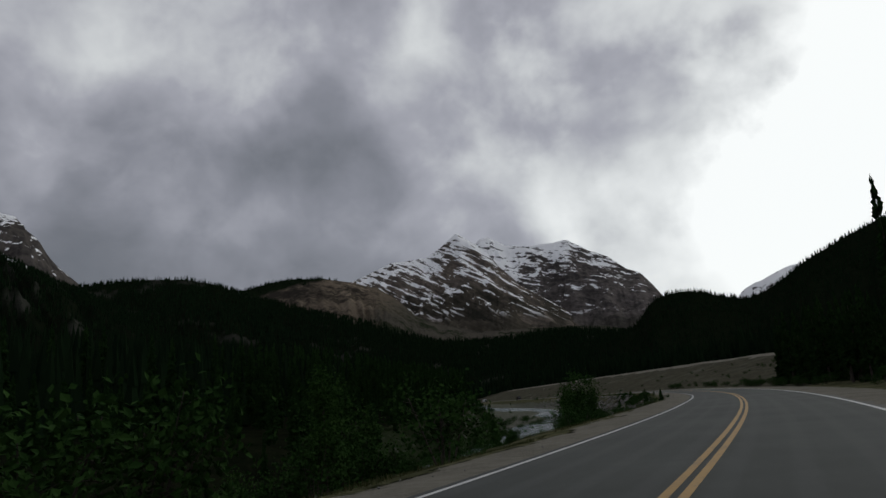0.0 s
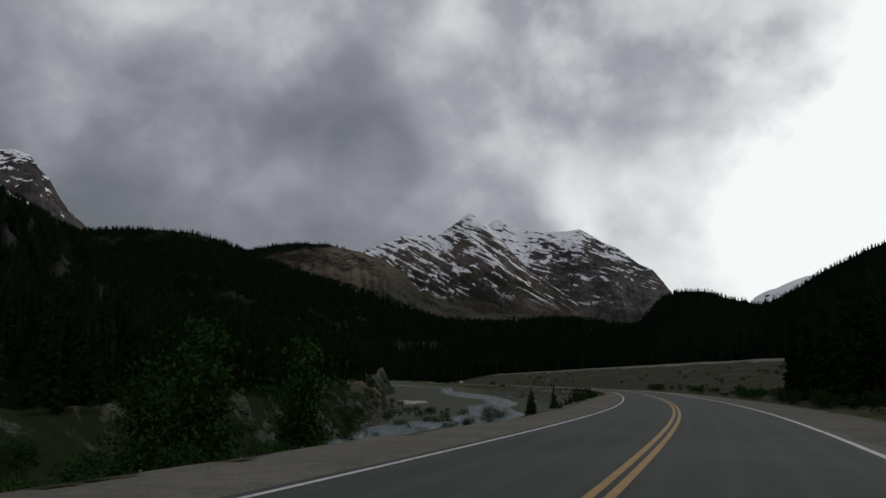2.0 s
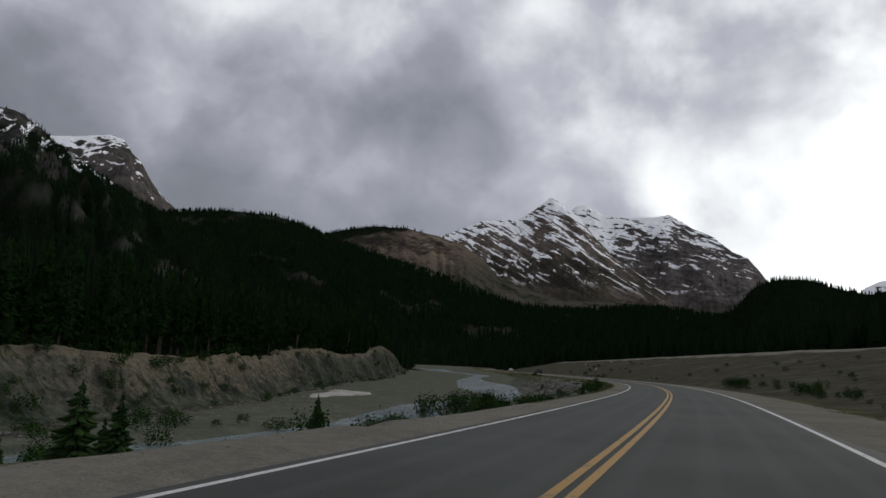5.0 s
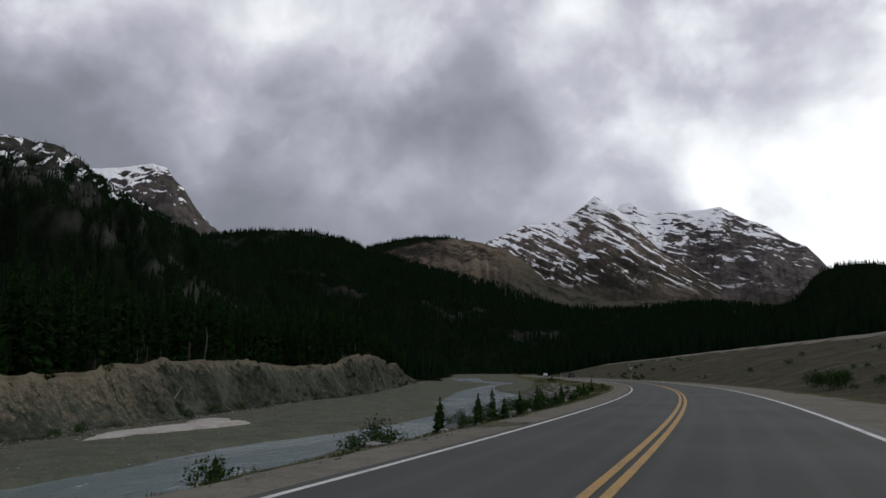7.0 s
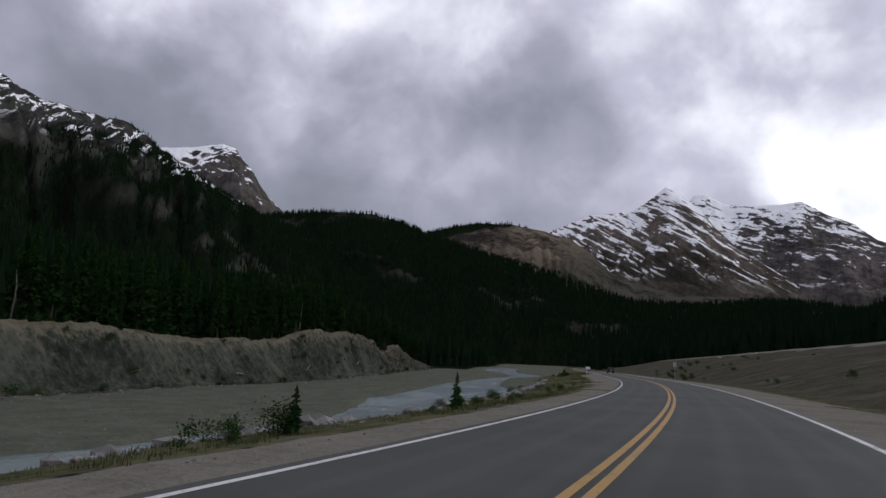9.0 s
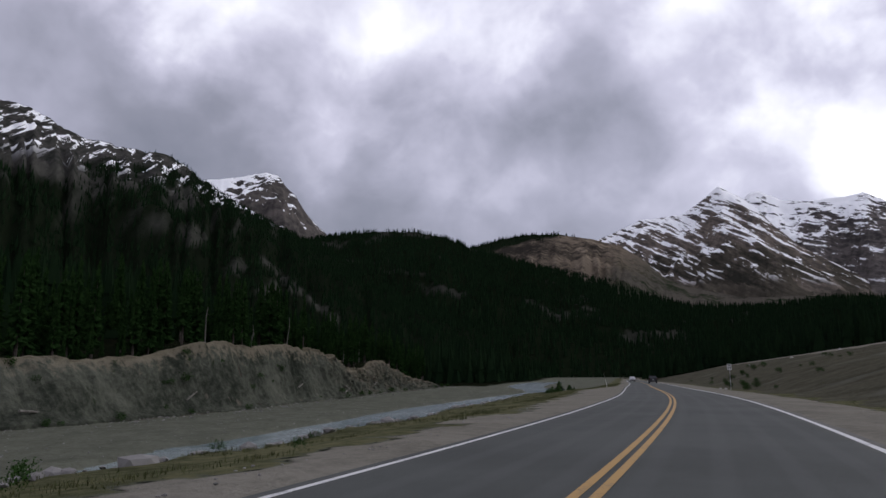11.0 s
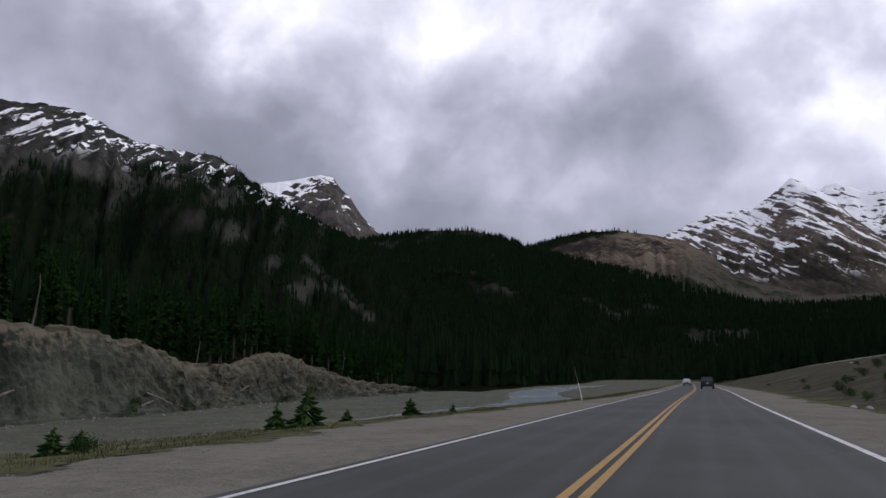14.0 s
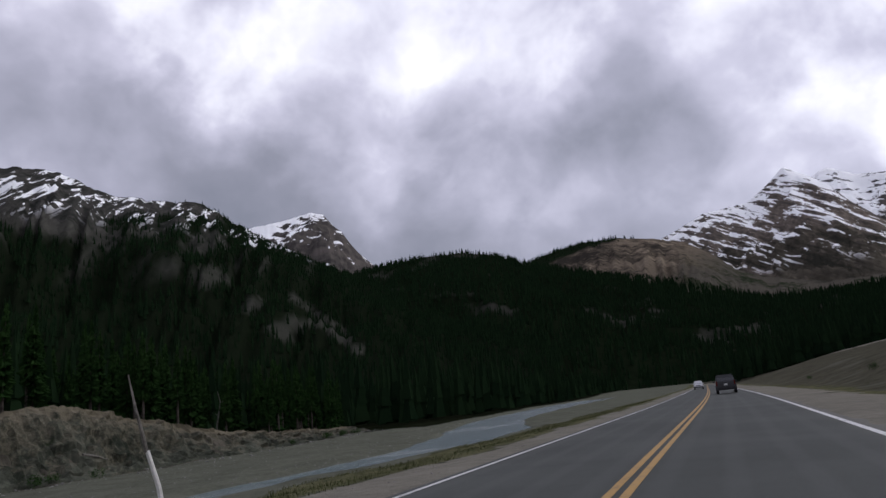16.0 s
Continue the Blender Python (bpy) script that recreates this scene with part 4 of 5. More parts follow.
def build_mountains():
    mountain("snowy_peak", "brown pyramid peak with snow lying in long slanting bands", "snowy_massif", (15, 130), 3300,
             [(24, 7), (18, 10.9), (16.2, 11.6), (13.8, 12.6), (12, 12.7), (10.6, 12.8), (9.25, 13.65), (7.8, 14.75), (6.9, 14.1), (6.1, 13.55), (5.3, 12.9), (4.2, 11.4), (2.5, 9.7), (0.6, 8.4), (-1.0, 7.3), (-2.4, 6.1), (-4, 5.0), (-8, 3.0)],
             0.62, 1.25, 1.0, 0.11, 0.03, 340, 96, seed=3, jag=0.012)
    mountain("snowy_cliff", "dark banded mountain wall with ledges of snow", "snowy_cliff", (15, 130), 3900,
             [(13, 8), (8, 12.2), (6.3, 13.5), (5.7, 14.0), (5.0, 14.05), (4.4, 13.7), (3.4, 13.2), (1.7, 12.95), (-0.3, 13.0), (-1.9, 13.1), (-2.5, 12.75), (-3.6, 12.0), (-5.2, 11.25), (-6.5, 10.1), (-7.6, 9.6), (-8.4, 8.6), (-9.2, 7.4), (-10, 5.5), (-14, 3)],
             0.68, 1.25, 1.0, 0.12, 0.04, 340, 96, seed=5, jag=0.012)
    mountain("snowy_side_peak", "dark rocky peak with a broad snow field on its shoulder", "snowy_side_peak", (13, 240), 2700,
             [(60, 13), (54, 15.0), (50.8, 16.05), (48.5, 16.4), (47.3, 16.7), (46.2, 17.0), (45.2, 16.8), (44.5, 16.0), (43.6, 15.1), (42.9, 14.1), (42.2, 13.3), (41.2, 12.4), (40.4, 11.7), (37, 9.5), (32, 7)],
             0.5, 1.3, 1.0, 0.14, 0.03, 220, 90, seed=9, jag=0.015)
    mountain("far_peak", "distant snow-covered peak behind the wooded hill", "far_snow_peak", (0, 0), 3600,
             [(-11, 3), (-14, 5.9), (-15, 6.95), (-16, 7.35), (-17.05, 7.75), (-18.1, 8.15), (-19.2, 8.3), (-23, 7.6), (-30, 6), (-40, 4)], 0.6, 1.2, 1.0, 0.12, 0.05, 120, 50, seed=21, jag=0.03)
    slide = mountain("scree_hill", "bare brown scree slope below a wooded hill top", "slide_scree", (15, 130), 2500,
                     [(34, 8), (29, 10.0), (27.3, 10.8), (25, 11.4), (23, 11.75), (20.2, 11.75), (17.5, 11.2), (15.3, 10.6), (13.6, 9.4), (12.2, 8.0), (10.6, 7.2), (8, 6.6), (4, 6.15), (0, 5.95), (-4, 5.7), (-10, 4)],
                     0.5, 1.15, 1.1, 0.05, 0.06, 330, 230, seed=33, jag=0.012)
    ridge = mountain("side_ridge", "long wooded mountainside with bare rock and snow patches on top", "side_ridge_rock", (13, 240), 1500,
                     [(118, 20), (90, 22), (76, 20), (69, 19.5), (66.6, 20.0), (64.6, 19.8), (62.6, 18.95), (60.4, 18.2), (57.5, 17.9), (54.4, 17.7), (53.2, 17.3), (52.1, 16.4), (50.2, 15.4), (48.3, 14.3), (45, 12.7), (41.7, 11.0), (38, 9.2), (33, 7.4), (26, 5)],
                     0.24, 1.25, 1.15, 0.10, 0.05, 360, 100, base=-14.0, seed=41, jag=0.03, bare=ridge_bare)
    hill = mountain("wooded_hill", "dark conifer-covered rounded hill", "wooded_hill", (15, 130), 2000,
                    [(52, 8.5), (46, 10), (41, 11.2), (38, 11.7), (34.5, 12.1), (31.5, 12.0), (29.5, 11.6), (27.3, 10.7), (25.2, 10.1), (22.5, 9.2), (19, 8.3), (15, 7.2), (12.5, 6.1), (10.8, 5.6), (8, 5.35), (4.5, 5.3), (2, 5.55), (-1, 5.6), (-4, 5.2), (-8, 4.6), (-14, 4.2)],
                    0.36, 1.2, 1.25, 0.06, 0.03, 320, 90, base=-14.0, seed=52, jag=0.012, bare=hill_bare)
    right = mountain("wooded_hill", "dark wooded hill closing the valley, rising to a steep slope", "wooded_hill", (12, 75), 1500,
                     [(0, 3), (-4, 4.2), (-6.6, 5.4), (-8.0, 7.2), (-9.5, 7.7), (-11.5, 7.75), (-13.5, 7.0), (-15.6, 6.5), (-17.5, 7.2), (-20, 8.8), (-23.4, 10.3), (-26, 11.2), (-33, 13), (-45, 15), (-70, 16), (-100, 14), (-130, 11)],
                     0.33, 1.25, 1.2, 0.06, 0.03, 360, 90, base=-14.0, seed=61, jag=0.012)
    mountain("wooded_hill", "dark wooded slopes closing the valley behind the road", "wooded_hill", (0, 0), 1500,
             [(260, 10), (230, 14), (200, 9), (180, 7), (160, 9), (130, 14), (100, 16)], 0.35, 1.2, 1.2, 0.08, 0.04, 160, 40, seed=71)
    pick = np.random.RandomState(99)
    plant_on(ridge, 34000, 0.06, 0.985, 1, 7.5, 13, lambda x, y, z: ridge_bare(x, y, z) < 0.12 + 0.75 * pick.rand(len(x)) ** 3, 300)
    plant_on(hill, 20000, 0.0, 1.0, 2, 13, 20, lambda x, y, z: hill_bare(x, y, z) < 0.15 + 0.85 * pick.rand(len(x)) ** 2, 1500)
    plant_on(right, 16000, 0.0, 1.0, 3, 7, 11, None, 1500)
    plant_on(slide, 5000, 0.70, 1.0, 4, 12, 18, lambda x, y, z: (z - 438 - 0.43 * (x + 1014) > 0) | ((z > 440) & (x > -900) & (fbm(x / 30, y / 30, 2, 55) > 0.05) & (z - 400 - 0.43 * (x + 1014) > 0)), 900)


def cone_forest(name, label, pts, mat, seed):
    """Many distant conifers in one mesh: three tapering tiers each, every tier leaning a little."""
    rs = np.random.RandomState(seed)
    n = len(pts)
    tiers = ((0.08, 0.60, 0.135), (0.34, 0.84, 0.100), (0.60, 1.04, 0.062))
    sides = 4
    k = len(tiers) * (sides + 1)
    verts = np.zeros((n, k, 3))
    faces = []
    turn = rs.uniform(0, 6.28, n)
    fat = rs.uniform(0.75, 1.3, n)
    lean = rs.normal(0, 0.015, (n, 2))
    c = 0
    for z0, z1, r in tiers:
        for i in range(sides):
            a = turn + i * 2 * math.pi / sides + c
            rr = r * fat * rs.uniform(0.7, 1.25, n) * pts[:, 3]
            verts[:, c + i, 0], verts[:, c + i, 1] = np.cos(a) * rr, np.sin(a) * rr
            verts[:, c + i, 2] = (z0 + rs.uniform(-0.03, 0.03, n)) * pts[:, 3]
            faces.append((c + i, c + (i + 1) % sides, c + sides))
        verts[:, c + sides, 2] = z1 * pts[:, 3]
        c += sides + 1
    verts[:, :, 0] += lean[:, None, 0] * verts[:, :, 2]
    verts[:, :, 1] += lean[:, None, 1] * verts[:, :, 2]
    verts += pts[:, None, :3]
    F = (np.array(faces)[None] + (np.arange(n) * k)[:, None, None]).reshape(-1, 3)
    me = mesh_from(name, verts.reshape(-1, 3), F, mat)
    tagged(new(name, me), label, "forest", kind="stuff")


def build_forest():
    rs = np.random.RandomState(8)
    # terrace above the cut bank
    s = rs.uniform(-140, 560, 7000)
    off = along(BANK, s) + 22 + rs.rand(7000) ** 1.4 * 300
    x, y = road_xy(s, off)
    FOREST.append(np.column_stack([x, y, ground_z(x, y, s, off) - 0.3, np.minimum(rs.uniform(9, 16, 7000), 0.15 * off)]))
    # valley floor ahead, behind the river flats
    a, r = np.radians(rs.uniform(-22, 48, 9000)), 140 + 620 * rs.rand(9000) ** 0.7
    x, y = -10 - np.sin(a) * r, 300 + np.cos(a) * r
    s, off = road_so(x, y)
    q = beside_end(x, y)
    ok = ((off > np.minimum(along(BANK, s) + 6, along(CHANNEL, s) + along(HALF, s) + 11)) | (off < -9)) & (s > 430) & ((q > 58) | (s > 640) | (off > 0))
    FOREST.append(np.column_stack([x, y, ground_z(x, y, s, off) - 0.3, rs.uniform(10, 18, 9000)])[ok])
    # behind the meadow's terrace
    s, q = rs.uniform(60, 700, 7000), rs.uniform(66, 320, 7000)
    x = END[0] + math.cos(END_A) * q - math.sin(END_A) * (s - 309)
    y = END[1] + math.sin(END_A) * q + math.cos(END_A) * (s - 309)
    FOREST.append(np.column_stack([x, y, ground_z(x, y) - 2.0, rs.uniform(9, 16, 7000)]))
    # right of the road before the meadow opens
    s, off = rs.uniform(-140, 112, 2600), -(40 + rs.rand(2600) ** 1.3 * 190)
    x, y = road_xy(s, off)
    FOREST.append(np.column_stack([x, y, ground_z(x, y, s, off) - 0.3, rs.uniform(8, 15, 2600)]))
    pts = np.concatenate(FOREST)
    cone_forest("distant_forest", "dense dark green conifer forest on slopes and valley floor", pts, "far_needles", 5)


build_ground()
build_road()
build_bank()
build_water()
build_mountains()
build_forest()

# ---------------------------------------------------------------- trees and bushes


def empty(name, m=None):
    ob = new(name)
    ob.empty_display_size = 0.3
    if m is not None:
        ob.matrix_basis = m
    return ob


def stem(bm, a, b, r0, r1, sides=6):
    """A tapered stem from a to b."""
    a, b = Vector(a), Vector(b)
    q = (b - a).to_track_quat("Z", "Y")
    rings = []
    for p, r in ((a, r0), (a.lerp(b, 0.5), (r0 + r1) / 2), (b, r1)):
        rings.append([bm.verts.new(p + q @ Vector((math.cos(6.2832 * i / sides) * r, math.sin(6.2832 * i / sides) * r, 0))) for i in range(sides)])
    for k in range(2):
        for i in range(sides):
            bm.faces.new((rings[k][i], rings[k][(i + 1) % sides], rings[k + 1][(i + 1) % sides], rings[k + 1][i]))
    bm.faces.new(rings[0][::-1])
    bm.faces.new(rings[2])


def conifer(name, label, height, width, bare, mat, rnd, whorls=18, group=""):
    """A spruce or pine: a tapered trunk and whorls of drooping branches."""
    root = tagged(empty(name), label, "tree", group)
    bm = bmesh.new()
    stem(bm, (0, 0, -0.3), (rnd.uniform(-0.01, 0.01) * height, 0, height * 0.96), 0.016 * height + 0.02, 0.01)
    part("trunk", bm, "bark", root, "grey-brown scaly trunk")
    bm = bmesh.new()
    for k in range(whorls):
        f = k / (whorls - 1)
        z = height * (bare + (1.0 - bare) * f ** 0.9)
        reach = width * (1 - f) ** 0.85 * rnd.uniform(0.75, 1.15) + 0.015 * height
        n = 11 if f < 0.6 else 7
        turn = rnd.uniform(0, 6.28)
        for i in range(n):
            if rnd.random() < 0.16:
                continue
            a = turn + 6.2832 * i / n + rnd.uniform(-0.25, 0.25)
            L = reach * rnd.uniform(0.35, 1.3)
            droop = L * rnd.uniform(0.15, 0.55) * (1 - 0.6 * f)
            w = L * rnd.uniform(0.12, 0.24)
            d, e = Vector((math.cos(a), math.sin(a), 0)), Vector((-math.sin(a), math.cos(a), 0))
            zz = z + rnd.uniform(-0.035, 0.035) * height
            r = bm.verts.new((0, 0, zz + 0.03 * height))
            t = bm.verts.new(d * L + Vector((0, 0, zz - droop)))
            l = bm.verts.new(d * L * 0.55 + e * w + Vector((0, 0, zz - droop * 0.75)))
            g = bm.verts.new(d * L * 0.55 - e * w + Vector((0, 0, zz - droop * 0.75)))
            h = bm.verts.new(d * L * 0.5 + Vector((0, 0, zz - droop * 1.4 - 0.03 * height)))
            bm.faces.new((r, l, t))
            bm.faces.new((r, t, g))
            bm.faces.new((r, h, t))
    tip = bm.verts.new((0, 0, height * 1.03))
    ring = [bm.verts.new((math.cos(i * 2.09) * 0.02 * height, math.sin(i * 2.09) * 0.02 * height, height * 0.93)) for i in range(3)]
    for i in range(3):
        bm.faces.new((ring[i], ring[(i + 1) % 3], tip))
    part("crown", bm, mat, root, "drooping needled branches")
    return root


def leaf(bm, p, size, rnd):
    q = Euler((rnd.uniform(-1.2, 1.2), rnd.uniform(-1.2, 1.2), rnd.uniform(0, 6.28))).to_quaternion()
    pts = ((-0.5, 0, 0), (0, 0.32, 0.08), (0.5, 0, 0), (0, -0.32, 0.08))
    vs = [bm.verts.new(p + q @ (Vector(c) * size)) for c in pts]
    bm.faces.new(vs[:3])
    bm.faces.new((vs[0], vs[2], vs[3]))


def leafy(name, label, height, width, count, size, rnd, mat="leaves", tall=False, group="", category="bush"):
    """A willow bush or a young poplar: several stems and a loose crown of single leaves."""
    root = tagged(empty(name), label, category, group)
    tips = []
    for k in range(3):
        bm = bmesh.new()
        for i in range(1 if tall else 2):
            a = rnd.uniform(0, 6.28)
            r = width * (0.15 if tall else 0.75) * rnd.uniform(0.2, 1)
            foot = Vector((math.cos(a) * 0.05, math.sin(a) * 0.05, -0.15))
            top = Vector((math.cos(a) * r, math.sin(a) * r, height * rnd.uniform(0.6, 0.98)))
            stem(bm, foot, top, 0.012 * height + 0.006, 0.004, 4)
            tips.append(top)
            for j in range(5):
                q = top * rnd.uniform(0.3, 0.9)
                b = a + rnd.uniform(-1.5, 1.5)
                e = q + Vector((math.cos(b), math.sin(b), rnd.uniform(0.1, 0.7))) * width * rnd.uniform(0.3, 0.7) * (1.2 - q.length / top.length)
                stem(bm, q, e, 0.006 * height, 0.003, 3)
                tips.append(e)
        part("stem", bm, "bark", root, "thin brown stem")
    bm = bmesh.new()
    for k in range(count):
        c = rnd.choice(tips) if rnd.random() < 0.75 else Vector((rnd.gauss(0, width * 0.35), rnd.gauss(0, width * 0.35), height * rnd.uniform(0.15, 0.9)))
        sp = width * (0.20 if tall else 0.16)
        p = c + Vector((rnd.gauss(0, sp), rnd.gauss(0, sp), rnd.gauss(-0.02, sp)))
        p.z = max(p.z, 0.02)
        leaf(bm, p, size * rnd.uniform(0.7, 1.4), rnd)
    part("foliage", bm, mat, root, "small green leaves")
    return root


def spot(s, off, sink=0.05, turn=0.0, k=1.0):
    x, y = road_xy(s, off)
    z = float(ground_z(np.array([float(x)]), np.array([float(y)]))[0])
    return Matrix.LocRotScale((float(x), float(y), z - sink), Euler((0, 0, turn)), (k, k, k))


def scatter(models, places, rnd, vary=0.18):
    """Copies of the models at (station, offset, height)."""
    for s, off, h in places:
        ob, h0 = rnd.choice(models)
        k = h / h0
        m = spot(s, off, 0.04, rnd.uniform(0, 6.28), 1.0)
        c = copy_thing(ob, m)
        c.scale = (k * rnd.uniform(1 - vary, 1 + vary), k * rnd.uniform(1 - vary, 1 + vary), k)


def merged(models, places, rnd, name, label, mat, piece="crown", category="forest", on_bank=False):
    """Many copies of the models' crowns joined into one mesh."""
    VV, FF, n = [], [], 0
    for s, off, h in places:
        ob, h0 = rnd.choice(models)
        crown = [c for c in ob.children if c.name.startswith(piece)][0].data
        co = np.empty(len(crown.vertices) * 3)
        crown.vertices.foreach_get("co", co)
        tri = np.empty(len(crown.polygons) * 3, np.int32)
        crown.loops.foreach_get("vertex_index", tri)
        k = h / h0
        m = np.array(spot(s, off, 0.04, rnd.uniform(0, 6.28)))
        if on_bank:
            m[2, 3] = bank_top(s, off).z - 0.05
        V = (co.reshape(-1, 3) * (k * rnd.uniform(0.8, 1.2), k * rnd.uniform(0.8, 1.2), k)) @ m[:3, :3].T + m[:3, 3]
        VV.append(V)
        FF.append(tri.reshape(-1, 3) + n)
        n += len(V)
    tagged(new(name, mesh_from(name, np.concatenate(VV), np.concatenate(FF), mat)), label, category, kind="stuff")


def forget(models):
    for ob, _ in models:
        for o in (*ob.children_recursive, ob):
            bpy.data.objects.remove(o)


def build_plants():
    rnd = random.Random(17)
    edge = [(conifer("spruce_tree", "tall dark spruce at the forest edge", 10, w, b, "needles", rnd, n, "trees at the forest edge"), 10)
            for w, b, n in ((1.1, 0.08, 40), (0.85, 0.20, 38), (1.25, 0.05, 42), (0.75, 0.34, 32), (1.0, 0.14, 40), (0.9, 0.26, 36))]
    places = []
    for k in range(620):
        s = rnd.uniform(40, 435)
        off = float(along(BANK, s)) + 4.9 + rnd.random() ** 1.5 * 30
        places.append((s, off, min(rnd.uniform(6.5, 12.5), 0.17 * off)))
    places.sort(key=lambda p: p[1] - float(along(BANK, p[0])))
    scatter(edge, places[:180], rnd)
    merged(edge, places[180:], rnd, "forest_edge", "dark spruces crowding behind the cut bank", "needles")
    places = []
    for k in range(330):
        places.append((rnd.uniform(72, 122), -(13.5 + rnd.random() ** 1.3 * 46), rnd.uniform(5.5, 10.5)))
    for k in range(80):
        places.append((rnd.uniform(-30, 70), -(15 + rnd.random() ** 1.2 * 40), rnd.uniform(4.5, 9.5)))
    for k in range(60):
        s = rnd.uniform(-20, 95)
        places.append((s, 27 + max(0.0, 0.28 * (s - 50)) + rnd.random() * 34, rnd.uniform(3.0, 5.5)))
    places.sort(key=lambda p: abs(p[1]))
    scatter(edge, places[:110], rnd)
    merged(edge, places[110:], rnd, "forest_edge", "dense dark spruces beside the road", "needles")
    tall = conifer("spruce_tree", "tall slender spruce standing above the wooded slope", 27, 1.8, 0.10, "needles", rnd, 44)
    x, y = -115 * math.sin(radians(-24.8)), 115 * math.cos(radians(-24.8))
    tall.matrix_basis = pose(x, y, float(ground_z(np.array([x]), np.array([y]))[0]) - 0.2)
    deep = random.Random(77)
    brink = []
    for k in range(150):
        s = deep.uniform(62, 330) if k < 110 else deep.uniform(62, 160)
        brink.append((s, float(bank_at(s)) + deep.uniform(3.7, 7.0), deep.uniform(1.4, 4.4)))
    merged(edge, brink, deep, "brink_spruces", "young spruces crowding the brink of the cut bank", "needles", on_bank=True)
    merged(edge, [(s, 21 + max(0.0, 0.33 * (s - 40)) + deep.random() * 36, deep.uniform(2.2, 5.0)) for s in [deep.uniform(8, 84) for k in range(190)]], deep, "young_forest", "dense young spruces on the wooded river terrace", "needles")
    forget(edge)
    # young conifers beside the road
    small = [(conifer("young_spruce", "small bushy green spruce on the road verge", 2, w, 0.04, "young_needles", rnd, 24, "young spruces on the verge"), 2) for w in (0.55, 0.70, 0.48)]
    scatter(small, [(69, 5.9, 1.2), (88, 7.6, 1.7), (106, 7.4, 1.4), (106.4, 7.0, 1.1), (107, 7.9, 1.0), (105.4, 8.2, 0.9), (110, 5.7, 0.8), (92, 10, 1.6), (150, 9.5, 1.8), (156.5, 6.6, 1.1), (159, 6.2, 1.0), (160, 6.0, 1.15), (161.2, 5.9, 0.85),
                    (163.5, 5.9, 1.0), (168.3, 6.2, 1.1), (170, 6.4, 1.05), (172, 5.8, 0.6), (176.4, 6.7, 0.7), (177.3, 6.5, 1.1), (187, 6.2, 0.95), (196.3, 6.2, 1.15), (238, 13.2, 1.2)], rnd)
    forget(small)
    broad = [(conifer("young_spruce", "low broad bushy spruce on the grassy verge", 1, w, 0.02, "young_needles", rnd, 16, "young spruces on the verge"), 1) for w in (0.62, 0.75)]
    scatter(broad, [(281, 10.2, 0.6), (282, 10.6, 0.5), (290, 10.2, 1.25), (289.4, 10.9, 0.8), (297, 9.7, 0.75), (296, 12, 0.5), (301.5, 9.5, 0.5)], rnd)
    forget(broad)
    young = [(leafy("young_poplar", "slender young poplar with loose green leaves beside the road", 4, 0.85, 4600, 0.10, rnd, "poplar_leaves", tall=True, group="young poplars", category="tree"), 4) for k in range(2)]
    scatter(young, [(12, 7.4, 2.6), (15, 9.0, 3.0), (17.5, 9.8, 2.8), (19.5, 11.4, 3.6), (29, 10.2, 2.0), (54, 11.4, 6.3), (55.2, 12.4, 5.8), (52.8, 12.0, 5.4), (58.6, 11.0, 5.9), (59.6, 11.8, 5.2), (24, 15, 3.0), (20, 17, 3.4), (40, 20, 2.6)], rnd)
    forget(young)
    bush = [(leafy("willow_bush", "low green willow bush on the gravel verge", 1, 0.75, 620, 0.095, rnd, group="willow bushes"), 1) for k in range(4)]
    thicket = [(leafy("willow_bush", "dense leafy green willow bush beside the road", 1, 0.75, 1450, 0.062, rnd, group="willow thicket"), 1) for k in range(3)]
    places = [(63, 7.6, 0.65), (63.6, 7.0, 0.5), (65, 6.5, 0.75), (73, 5.4, 0.35), (155.5, 8.0, 1.1), (157, 6.3, 0.6), (160.5, 6.4, 0.7), (164.5, 6.2, 0.6), (165.5, 6.8, 0.75), (166.5, 6.5, 0.6), (167.5, 6.3, 0.65),
              (169, 6.1, 0.6), (171, 6.0, 0.5), (178.5, 6.0, 0.45), (184.5, 5.8, 0.4), (187, 6.6, 0.65), (281.5, 9.9, 0.4),
              (199.6, -12.6, 1.7), (201, -13.6, 1.4), (205.5, -12.9, 1.5), (203, -14.5, 1.2), (208, -14, 1.0)]
    scatter(thicket, [(rnd.uniform(-12, 17), rnd.uniform(6.3, 22), rnd.uniform(0.9, 2.3)) for k in range(60)], rnd, 0.3)
    scatter(thicket, [(rnd.uniform(24, 42), rnd.uniform(8, 15), rnd.uniform(0.6, 1.15)) for k in range(34)], rnd, 0.3)
    scatter(thicket, places, rnd, 0.25)
    scatter(thicket, [(rnd.uniform(163, 180), rnd.uniform(5.8, 8.5), rnd.uniform(0.3, 0.6)) for k in range(14)], rnd, 0.25)
    more = random.Random(41)
    scatter(thicket, [(more.uniform(3, 17), more.uniform(8.5, 19), more.uniform(0.8, 1.7)) for k in range(20)], more, 0.3)
    low = random.Random(53)
    places = [(low.uniform(17, 62), 7.6 + 12 * low.random() ** 1.2, low.uniform(0.35, 0.8)) for k in range(70)]
    places += [(low.uniform(30, 64), low.uniform(9.5, 21), low.uniform(0.5, 1.1)) for k in range(56)]
    places += [(low.uniform(38, 74), low.uniform(15, 25), low.uniform(0.8, 1.6)) for k in range(54)]
    merged(thicket, places, low, "willow_thicket", "low dark green willow thicket on the slope below the road", "leaves", "foliage", "shrubs")
    forget(thicket)
    places = []
    for k in range(34):
        s = rnd.uniform(112, 142)
        places.append((s, rnd.uniform(6.0, 9.0), rnd.uniform(0.5, 1.0)))
